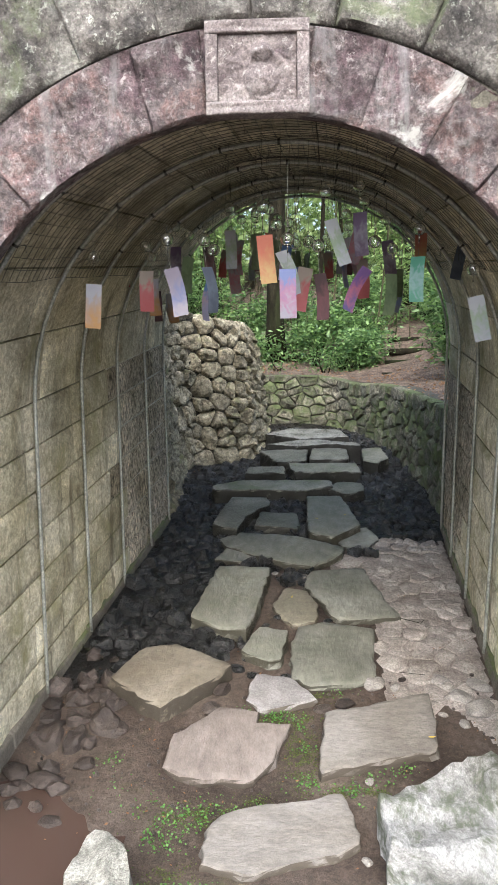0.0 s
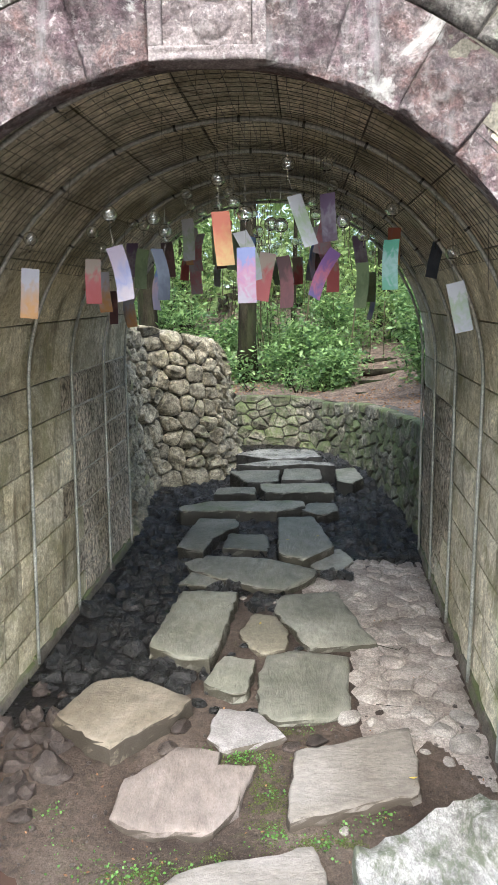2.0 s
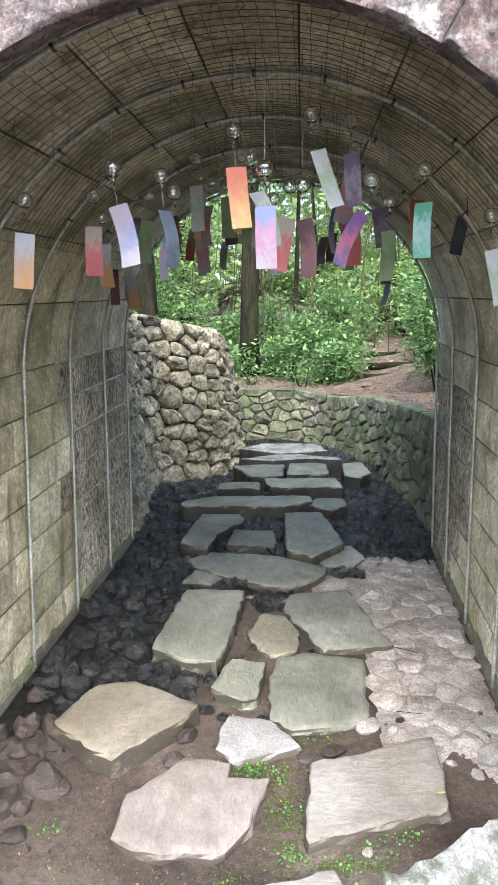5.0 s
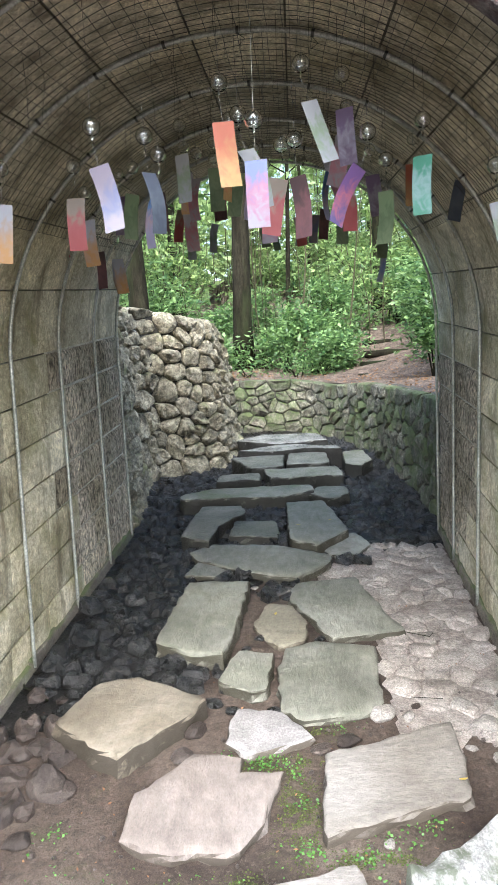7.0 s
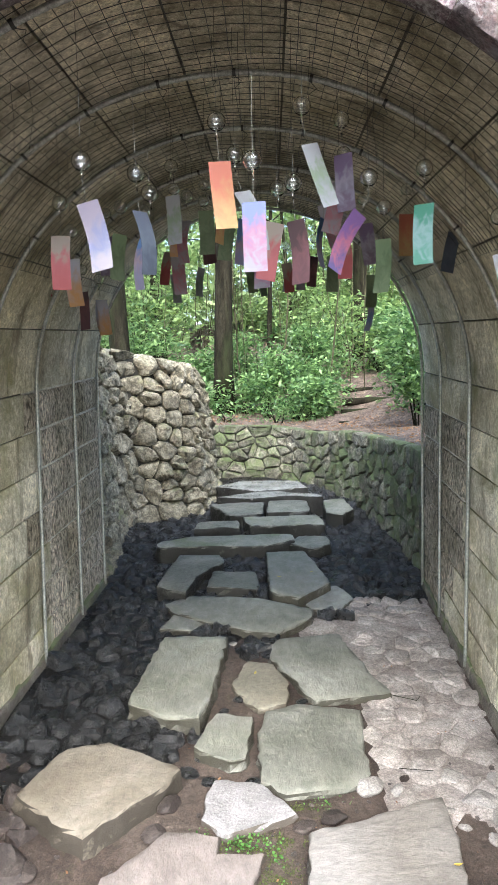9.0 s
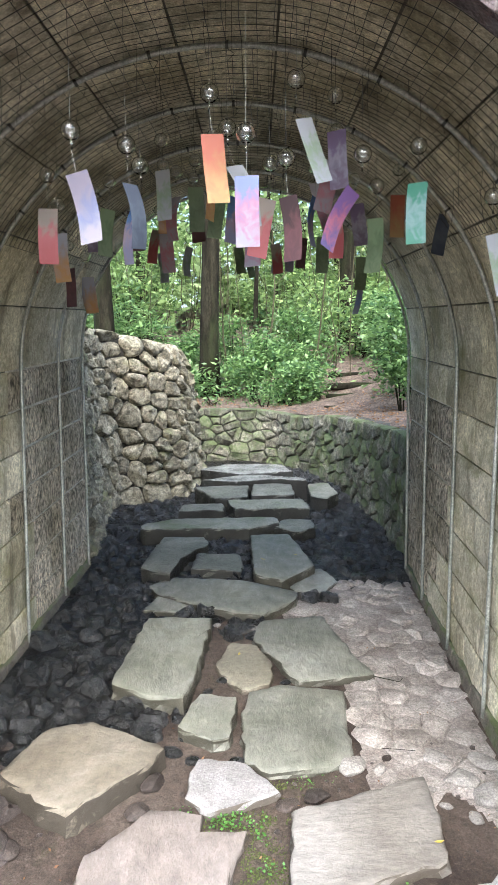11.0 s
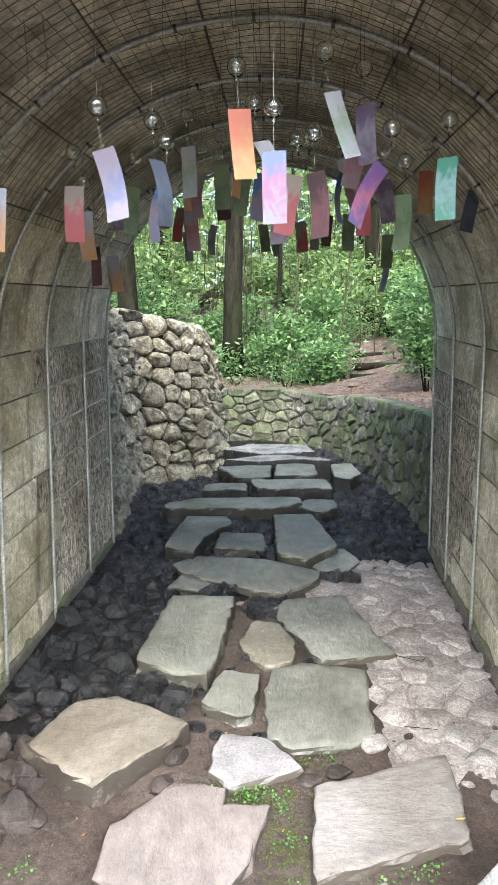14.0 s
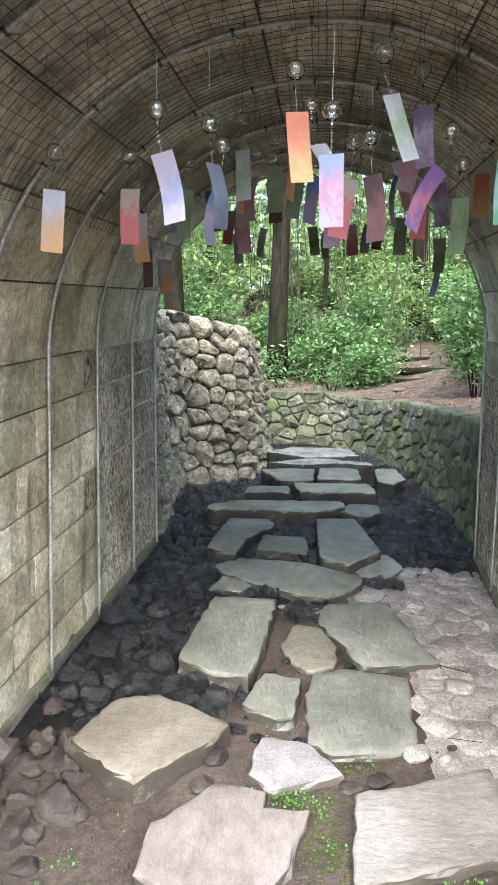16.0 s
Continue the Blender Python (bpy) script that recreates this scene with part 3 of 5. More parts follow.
# ---- wind chimes ----
CHIMES = [
    (-0.27, 2.53, 2.08, 0), (-0.12, 2.75, 2.06, 1), (-0.41, 3.03, 2.10, 2), (-0.15, 2.67, 2.09, 3), (-0.43, 3.34, 2.08, 4), (-0.77, 4.46, 2.24, 2), (-0.89, 4.55, 2.10, 5), (0.06, 2.58, 2.19, 6), (0.10, 3.11, 2.25, 6), (0.11, 2.68, 2.14, 7), (-0.07, 3.27, 2.28, 7), (-0.20, 3.82, 2.26, 8), (-0.26, 3.42, 2.18, 9), (0.05, 3.54, 2.29, 9), (0.05, 3.84, 2.30, 8), (-0.07, 3.64, 2.30, 4), (0.28, 2.61, 2.24, 7), (0.44, 2.88, 2.30, 5),
]
CHIMES += [
    (0.50, 3.13, 2.28, 10), (0.14, 2.49, 2.07, 13), (0.46, 2.64, 2.07, 11), (0.64, 2.73, 2.12, 12), (0.44, 3.24, 2.24, 10), (0.45, 3.23, 2.19, 1), (0.59, 2.97, 2.07, 9), (1.10, 3.70, 2.23, 3), (0.86, 3.62, 2.29, 6), (0.26, 2.65, 2.06, 8), (0.21, 3.14, 2.11, 13), (0.69, 3.65, 2.26, 5), (0.24, 2.82, 2.09, 2), (0.15, 3.51, 2.26, 9), (-0.37, 3.92, 2.27, 5), (-0.02, 3.62, 2.27, 10), (0.49, 3.16, 2.14, 2), (0.20, 3.43, 2.23, 1), (-0.57, 2.76, 2.04, 4), (-0.98, 3.84, 2.14, 5), (0.82, 2.65, 1.97, 7)
]
STRIP = [((0.44, 0.38, 0.52), (0.26, 0.30, 0.58), (0.52, 0.47, 0.56)), ((0.12, 0.32, 0.75), (0.62, 0.46, 0.58), (0.46, 0.46, 0.75)), ((0.62, 0.5, 0.42), (0.85, 0.16, 0.18), (0.8, 0.12, 0.14)),
         ((0.16, 0.2, 0.3), (0.2, 0.26, 0.36), (0.12, 0.16, 0.25)), ((0.65, 0.65, 0.75), (0.7, 0.5, 0.4), (0.85, 0.42, 0.1)), ((0.35, 0.22, 0.5), (0.6, 0.55, 0.75), (0.3, 0.2, 0.35)),
         ((0.9, 0.2, 0.08), (0.9, 0.32, 0.1), (0.9, 0.55, 0.15)), ((0.7, 0.72, 0.78), (0.45, 0.6, 0.4), (0.62, 0.66, 0.75)), ((0.12, 0.05, 0.06), (0.3, 0.1, 0.12), (0.2, 0.07, 0.09)),
         ((0.3, 0.45, 0.2), (0.18, 0.3, 0.12), (0.3, 0.42, 0.2)), ((0.62, 0.58, 0.64), (0.75, 0.24, 0.32), (0.56, 0.44, 0.52)), ((0.3, 0.12, 0.5), (0.8, 0.2, 0.35), (0.2, 0.15, 0.5)),
         ((0.1, 0.62, 0.4), (0.5, 0.85, 0.85), (0.2, 0.7, 0.5)), ((0.22, 0.30, 0.70), (0.60, 0.24, 0.45), (0.52, 0.48, 0.60))]


def paper(i, cols):
    m = bpy.data.materials.new("paper_strip")
    m.use_nodes = True
    nt = m.node_tree
    b = nt.nodes["Principled BSDF"]
    tc = nt.nodes.new("ShaderNodeTexCoord")
    sep = nt.nodes.new("ShaderNodeSeparateXYZ")
    nz = nt.nodes.new("ShaderNodeTexNoise")
    nz.inputs["Scale"].default_value, nz.inputs["Detail"].default_value, nz.inputs["Distortion"].default_value = 19 + i, 4, 0.8
    add = nt.nodes.new("ShaderNodeMath")
    add.operation = "MULTIPLY_ADD"
    add.inputs[1].default_value = 0.9
    zed = nt.nodes.new("ShaderNodeMath")
    zed.operation = "MULTIPLY"
    zed.inputs[1].default_value = 0.55
    r = nt.nodes.new("ShaderNodeValToRGB")
    e = r.color_ramp.elements
    e.new(0.5)
    for k, p, c in zip(e, (0.46, 0.7, 0.92), cols[::-1]):
        k.position, k.color = p, (*(0.40 * (0.86 * q + 0.14 * (0.3 * c[0] + 0.4 * c[1] + 0.3 * c[2]) + 0.04) for q in c), 1)
    L = nt.links
    L.new(tc.outputs["Generated"], sep.inputs[0])
    L.new(tc.outputs["Object"], nz.inputs["Vector"])
    L.new(nz.outputs["Fac"], add.inputs[0])
    L.new(sep.outputs[2], zed.inputs[0])
    L.new(zed.outputs[0], add.inputs[2])
    L.new(add.outputs[0], r.inputs[0])
    L.new(r.outputs[0], b.inputs["Base Color"])
    b.inputs["Roughness"].default_value = 0.6
    tr = nt.nodes.new("ShaderNodeBsdfTranslucent")
    L.new(r.outputs[0], tr.inputs[0])
    mx = nt.nodes.new("ShaderNodeMixShader")
    mx.inputs[0].default_value = 0.35
    L.new(b.outputs[0], mx.inputs[1])
    L.new(tr.outputs[0], mx.inputs[2])
    L.new(mx.outputs[0], nt.nodes["Material Output"].inputs[0])
    return m


PAPER = [paper(i, c) for i, c in enumerate(STRIP)]
glass = plain("clear_glass", (0.97, 0.98, 0.98), 0.03, 0.0, IOR=1.45)
glass.node_tree.nodes["Principled BSDF"].inputs["Transmission Weight"].default_value = 1.0


def globe_mesh(r=0.0235):
    bm = bmesh.new()
    n, prof = 20, []
    for k in range(13):
        a = radians(4 + (150 - 4) * k / 12)
        prof.append((r * math.sin(a), r * math.cos(a)))
    for k in range(12, -1, -1):
        a = radians(4 + (150 - 4) * k / 12)
        prof.append(((r - 0.0020) * math.sin(a), (r - 0.0020) * math.cos(a)))
    rings = [[bm.verts.new((x * math.cos(2 * math.pi * j / n), x * math.sin(2 * math.pi * j / n), z)) for j in range(n)] for x, z in prof]
    for a, b in zip(rings, rings[1:] + rings[:1]):
        for j in range(n):
            bm.faces.new((a[j], a[(j + 1) % n], b[(j + 1) % n], b[j]))
    return bm


def chime(x, y, z, c, rng):
    ob = tagged(new("wind_chime"), "clear glass globe wind chime with a hanging coloured paper strip", "wind chime", "wind chimes hanging in the passage")
    ob.location = (x, y, z)
    part("globe", globe_mesh(), glass, ob, "clear blown glass globe", True)
    loc = FRAME.inverted() @ Vector((x, y, z))
    up = SPRING + math.sqrt(max(0.01, (HALF - 0.045) ** 2 - loc.x ** 2)) + lift(y) - z
    bm = bmesh.new()
    tube(bm, [(0, 0, 0.023), (0.004 * rng.uniform(-1, 1), 0, up * 0.5), (0, 0, max(up, 0.03))], 0.0007, 4)
    part("cord", bm, M["wire"] if rng.random() < 0.9 else M["string"], ob, "thin dark cord")
    bm = bmesh.new()
    tube(bm, [(0, 0, 0.02), (0, 0, -0.018)], 0.0006, 4)
    part("inner_thread", bm, M["string"], ob)
    bm = bmesh.new()
    tube(bm, [(0, 0, -0.014), (rng.uniform(-0.004, 0.004), 0, -0.045)], 0.0022, 8)
    part("clapper", bm, glass, ob, "clear glass rod clapper", True)
    swing = rng.gauss(0, 7)
    turn = rng.gauss(0, 35)
    bm = bmesh.new()
    a = radians(swing)
    end = Vector((math.sin(a) * 0.055, 0, -0.042 - math.cos(a) * 0.055))
    tube(bm, [(0, 0, -0.042), end], 0.0006, 4)
    part("thread", bm, M["string"], ob)
    bm = bmesh.new()
    w, h = 0.058 / 2, 0.165
    bend = rng.uniform(-0.02, 0.02)
    nseg, quads = 8, []
    for k in range(nseg + 1):
        f = k / nseg
        off = bend * math.sin(f * math.pi)
        quads.append([bm.verts.new((sx * w, off + sy, -h * f)) for sx, sy in ((-1, 0.0003), (1, 0.0003), (1, -0.0003), (-1, -0.0003))])
    for p, q in zip(quads, quads[1:]):
        for k in range(4):
            bm.faces.new((p[k], p[(k + 1) % 4], q[(k + 1) % 4], q[k]))
    bm.faces.new(quads[0])
    bm.faces.new(quads[-1][::-1])
    s = part("paper_strip", bm, PAPER[c], ob, "coloured paper strip", True)
    s.data.set_sharp_from_angle(angle=radians(40))
    s.matrix_local = Matrix.Translation(end) @ Matrix.Rotation(-a, 4, "Y") @ Matrix.Rotation(radians(turn), 4, "Z")
    return ob


crng = random.Random(5)
for x, y, z, c in CHIMES:
    chime(x, y, z, c, crng)

for k in range(18):
    v = crng.uniform(1.5, 3.2)
    u = crng.uniform(-0.72, 0.72)
    p = tun(u, v, SPRING + min(0.72, math.sqrt((HALF - 0.05) ** 2 - u * u) - 0.25))
    chime(p.x, p.y, p.z - crng.uniform(-0.10, 0.02), crng.choice((9, 8, 10, 13, 4, 7, 2, 0)), crng)


def hanging_wire(k):
    """A short black wire end left hanging from the mesh."""
    r = random.Random(900 + k)
    u, v = r.uniform(-0.85, 0.85), r.uniform(0.3, 3.2)
    top = tun(u, v, SPRING + math.sqrt((HALF - 0.02) ** 2 - u * u))
    h = r.uniform(0.06, 0.24)
    bm = bmesh.new()
    tube(bm, [Vector((0, 0, 0)), Vector((r.uniform(-0.012, 0.012), 0.003, -h * 0.5)), Vector((r.uniform(-0.008, 0.008), 0, -h)), Vector((0.008, 0, -h + 0.012))], 0.0009, 4)
    ob = solid("hanging_wire", bm, M["wire"])
    ob.location = top
    return tagged(ob, "thin black wire end hanging from the mesh", "wire", "wire ends under the mesh")


for k in range(64):
    hanging_wire(k)

# ---- planting ----
def leafmat(name, a, b, rough=0.45):
    m = bpy.data.materials.new(name)
    m.use_nodes = True
    nt = m.node_tree
    N, L = nt.nodes, nt.links
    p = N["Principled BSDF"]
    g = N.new("ShaderNodeNewGeometry")
    r = N.new("ShaderNodeValToRGB")
    r.color_ramp.elements[0].color, r.color_ramp.elements[1].color = (*a, 1), (*b, 1)
    L.new(g.outputs["Random Per Island"], r.inputs[0])
    L.new(r.outputs[0], p.inputs["Base Color"])
    p.inputs["Roughness"].default_value = rough
    t = N.new("ShaderNodeBsdfTranslucent")
    L.new(r.outputs[0], t.inputs[0])
    x = N.new("ShaderNodeMixShader")
    x.inputs[0].default_value = 0.45
    L.new(p.outputs[0], x.inputs[1])
    L.new(t.outputs[0], x.inputs[2])
    L.new(x.outputs[0], N["Material Output"].inputs[0])
    return m


LEAF = {"shrub": leafmat("glossy_shrub_leaf", (0.022, 0.066, 0.018), (0.22, 0.34, 0.12), 0.38),
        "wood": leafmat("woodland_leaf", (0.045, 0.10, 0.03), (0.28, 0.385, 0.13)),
        # Paler than the wood's leaves: sunlit brightness put into the colour.
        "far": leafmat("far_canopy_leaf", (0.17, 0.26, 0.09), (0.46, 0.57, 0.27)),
        "clover": leafmat("clover_leaf", (0.06, 0.17, 0.03), (0.14, 0.30, 0.065)),
        "moss": leafmat("moss_tuft", (0.05, 0.065, 0.018), (0.12, 0.145, 0.04), 0.9),
        "dry": leafmat("dead_leaf", (0.16, 0.08, 0.04), (0.35, 0.2, 0.1), 0.8)}


def leaves(name, centres, size, rng, material, parent=None, label="", wide=0.42, droop=0.5):
    """Many small folded leaves in one mesh."""
    c = np.asarray(centres, dtype=float)
    n = len(c)
    ax = rng.normal(size=(n, 3))
    ax[:, 2] = ax[:, 2] * 0.5 - droop * 0.4
    ax /= np.linalg.norm(ax, axis=1)[:, None]
    up = rng.normal(size=(n, 3)) * 0.5 + (0, 0, 1.0)
    side = np.cross(ax, up)
    side /= np.linalg.norm(side, axis=1)[:, None] + 1e-9
    nor = np.cross(side, ax)
    s = size * rng.uniform(0.6, 1.3, size=(n, 1))
    v = np.empty((n, 4, 3))
    v[:, 0] = c
    v[:, 1] = c + ax * s * 0.45 + side * s * wide * 0.5 + nor * s * 0.06
    v[:, 2] = c + ax * s
    v[:, 3] = c + ax * s * 0.45 - side * s * wide * 0.5 + nor * s * 0.06
    me = bpy.data.meshes.new(name)
    me.vertices.add(4 * n)
    me.vertices.foreach_set("co", v.reshape(-1))
    me.loops.add(4 * n)
    me.loops.foreach_set("vertex_index", np.arange(4 * n, dtype=np.int32))
    me.polygons.add(n)
    me.polygons.foreach_set("loop_start", np.arange(0, 4 * n, 4, dtype=np.int32))
    me.update(calc_edges=True)
    me.validate()
    me.materials.append(material)
    ob = new(name, me)
    if parent:
        ob.parent = parent
    if label:
        tagged(ob, label)
    return ob


def shrub(x, y, z, r, h, count, seed, kind="shrub", size=0.088, label="leafy evergreen shrub with glossy leaves on the bank"):
    rng = np.random.default_rng(seed)
    pr = random.Random(seed)
    ob = tagged(new("shrub"), label, "shrub", "shrubs behind the retaining wall")
    ob.location = (x, y, z)
    bm = bmesh.new()
    tips = []
    for _ in range(max(5, int(7 * r / 0.5))):
        a, d = pr.uniform(0, 6.28), r * math.sqrt(pr.random()) * 0.9
        top = Vector((math.cos(a) * d, math.sin(a) * d, h * pr.uniform(0.4, 0.95)))
        mid = Vector((top.x * 0.35, top.y * 0.35, top.z * 0.5)) + Vector((pr.uniform(-0.05, 0.05), pr.uniform(-0.05, 0.05), 0))
        tube(bm, [(top.x * 0.1, top.y * 0.1, -0.05), mid, top], [0.012, 0.008, 0.003], 5)
        tips += [top, mid.lerp(top, 0.5), top + Vector((pr.uniform(-0.15, 0.15), pr.uniform(-0.15, 0.15), pr.uniform(-0.1, 0.1)))]
    part("stem", bm, M["bark"], ob, "thin dark branching stems")
    t = np.array([tuple(p) for p in tips])
    c = t[rng.integers(0, len(t), count)] + rng.normal(size=(count, 3)) * (0.11 + 0.10 * r, 0.11 + 0.10 * r, 0.09)
    c[:, 2] = np.maximum(c[:, 2], 0.03)
    leaves("crown", c, size, rng, LEAF[kind], ob)
    return ob


def tree(x, y, z, r, h, seed, lean=(0, 0), crown=None, count=2500, label="woodland tree with a straight grey-brown trunk", size=0.13, low=3.0):
    rng = np.random.default_rng(seed)
    pr = random.Random(seed)
    ob = tagged(new("tree"), label, "tree", "trees in the wood")
    ob.location = (x, y, z)
    bm = bmesh.new()
    pts = [Vector((lean[0] * f * h + 0.25 * r * noise.noise(Vector((seed, f * 4, 0))), lean[1] * f * h + 0.25 * r * noise.noise(Vector((seed, 7, f * 4))), f * h - 0.1 * (f == 0))) for f in [i / 12 for i in range(13)]]
    rad = [r * (1.35 if i == 0 else 1.0) * (1 - 0.65 * i / 12) for i in range(13)]
    tube(bm, pts, rad, 10)
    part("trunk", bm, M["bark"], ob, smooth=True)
    tips = []
    for k in range(9):
        bm = bmesh.new()
        f = pr.uniform(min(0.8, low / h), 0.98)
        base = pts[int(f * 12)]
        a, d = pr.uniform(0, 6.28), pr.uniform(0.6, 1.0) * (crown or h * 0.22)
        tip = base + Vector((math.cos(a) * d, math.sin(a) * d, d * pr.uniform(0.1, 0.7)))
        tube(bm, [base, base.lerp(tip, 0.5) + Vector((0, 0, 0.1)), tip], [r * 0.3, r * 0.18, 0.01], 5)
        tips += [base.lerp(tip, q) + Vector((pr.uniform(-0.3, 0.3), pr.uniform(-0.3, 0.3), pr.uniform(-0.2, 0.4))) for q in (0.5, 0.7, 0.85, 1.0, 1.1)]
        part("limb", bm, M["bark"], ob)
    t = np.array([tuple(p) for p in tips])
    c = t[rng.integers(0, len(t), count)] + rng.normal(size=(count, 3)) * (0.32, 0.32, 0.22)
    leaves("crown", c, size, rng, LEAF["wood"], ob)
    return ob


# main trunk just behind the wall, and the others
def bank_z(y):
    return 0.90 + 0.07 * min(max(0, y - 9.4), 3) + 0.15 * max(0, min(y - 9.4, 20) - 3)


tree(0.42, 10.9, 0.98, 0.145, 8.0, 1, lean=(0.02, 0), count=1400, label="straight grey-brown tree trunk just behind the low retaining wall", low=4.5)
tree(3.3, 14.6, bank_z(14.6), 0.17, 9.0, 2, lean=(-0.01, 0), count=4000)
tree(-1.02, 11.4, bank_z(11.4), 0.16, 8.0, 3, lean=(-0.04, 0), count=1100, low=4.5)
tree(1.35, 13.6, bank_z(13.6), 0.05, 6.0, 4, lean=(0.03, 0), count=2000)
trng = random.Random(77)
for k in range(24):
    yy = trng.uniform(13.5, 30)
    tree(trng.uniform(-0.32, 0.42) * yy + 0.12 * yy, yy, bank_z(yy), trng.uniform(0.035, 0.12), trng.uniform(6, 11), 100 + k, lean=(trng.uniform(-0.08, 0.08), 0), count=1900, size=0.15, low=2.5)
for x, y, r, h, n, s in ((1.55, 10.0, 0.42, 0.50, 1500, 1), (1.55, 11.3, 0.45, 0.95, 1800, 2), (1.05, 10.9, 0.4, 0.65, 1100, 3), (3.15, 10.2, 0.45, 1.7, 2600, 4),
                         (3.5, 12.6, 0.7, 1.5, 2600, 5), (1.9, 12.2, 0.6, 1.3, 2400, 6), (0.9, 12.4, 0.55, 1.1, 1600, 7), (-0.1, 11.6, 0.5, 1.1, 1500, 8),
                         (-1.1, 12.0, 0.7, 1.4, 1800, 9), (3.5, 11.0, 0.6, 1.6, 2400, 10), (2.42, 8.35, 0.26, 1.35, 1500, 11), (2.75, 9.1, 0.28, 1.2, 900, 13), (0.0, 10.6, 0.3, 0.5, 700, 12)):
    shrub(x, y, bank_z(y), r, h, int(1.5 * n), s)
for k in range(16):
    yy = trng.uniform(9.75, 11.2)
    xx = trng.uniform(-0.3, 1.6)
    shrub(xx, yy, bank_z(yy), 0.16, trng.uniform(0.18, 0.32), 170, 400 + k, "shrub", 0.06, "low green seedlings on the leaf litter")
for k, (x, y) in enumerate(((2.15, 9.3), (2.3, 9.9), (2.45, 10.5), (2.6, 11.2), (2.75, 12.0))):
    bm = bmesh.new()
    z = bank_z(y) + 0.05 + 0.08 * k
    tube(bm, [(x - 0.4, y + 0.05, z), (x, y, z + 0.01), (x + 0.4, y + 0.02, z)], [0.05, 0.055, 0.05], 9)
    tagged(solid("log_step", bm, M["bark"], smooth=True), "half-buried log edging a step of the woodland path", "step", "log steps of the woodland path")
    bm = bmesh.new()
    hexa(bm, [(x - 0.45, y + 0.03, z - 0.4), (x + 0.45, y + 0.03, z - 0.4), (x + 0.45, y + 0.03, z + 0.03), (x - 0.45, y + 0.03, z + 0.03), (x - 0.4, y + 0.75, z - 0.4), (x + 0.5, y + 0.75, z - 0.4), (x + 0.5, y + 0.75, z + 0.06), (x - 0.4, y + 0.75, z + 0.06)], 0.03)
    tagged(solid("path_tread", bm, M["litter"]), "reddish earth tread of the woodland path", "step", kind="structure")
for k in range(40):
    yy = trng.uniform(12.6, 26)
    shrub(trng.uniform(-0.3, 0.42) * yy + 0.1 * yy, yy, bank_z(yy), trng.uniform(0.7, 1.4), trng.uniform(1.2, 3.2), 2600, 200 + k, "wood", 0.12, "loose woodland undergrowth with fresh green leaves")


def saplings():
    """Thin stems of the undergrowth: too many to count."""
    bm = bmesh.new()
    r = random.Random(9)
    for _ in range(170):
        y = r.uniform(10.8, 24)
        x = r.uniform(-0.28, 0.4) * y + 0.08 * y
        z = bank_z(y)
        h = r.uniform(1.5, 5)
        dx, dy = r.uniform(-0.12, 0.12) * h, r.uniform(-0.1, 0.1) * h
        w = r.uniform(0.004, 0.016)
        bow = r.uniform(-0.16, 0.16)
        trunk = [(x + dx * f + bow * math.sin(3.14 * f) + 0.05 * noise.noise(Vector((x * 9, y, f * 5))), y + dy * f, z - 0.1 + h * f) for f in (0, 0.2, 0.4, 0.6, 0.8, 1)]
        tube(bm, trunk, [w, w * 0.95, w * 0.85, w * 0.7, w * 0.5, w * 0.25], 5)
        for f in (2, 3, 4):
            a, b = Vector(trunk[f]), r.uniform(0, 6.28)
            tube(bm, [a, a + Vector((math.cos(b) * 0.22, math.sin(b) * 0.22, 0.24)), a + Vector((math.cos(b) * 0.38, math.sin(b) * 0.38, 0.55))], [w * 0.5, w * 0.35, w * 0.15], 4)
    return tagged(solid("saplings", bm, M["sapling"]), "thin upright saplings and bamboo stems in the wood", "undergrowth", kind="stuff")


saplings()
frng = np.random.default_rng(31)
n = 80000
yy = frng.uniform(20, 40, n)
xx = frng.uniform(-0.45, 0.55, n) * yy + 0.1 * yy
zz = 1.5 + frng.uniform(0, 1, n) * (yy * 0.42)
keep = np.sin(xx * 1.1 + yy * 0.7) + np.sin(zz * 1.7 + xx * 0.6) + frng.normal(size=n) * 0.7 > -0.9
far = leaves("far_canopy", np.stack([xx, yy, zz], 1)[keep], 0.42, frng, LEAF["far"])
tagged(far, "dense sunlit green canopy far back in the wood", "foliage", kind="stuff")

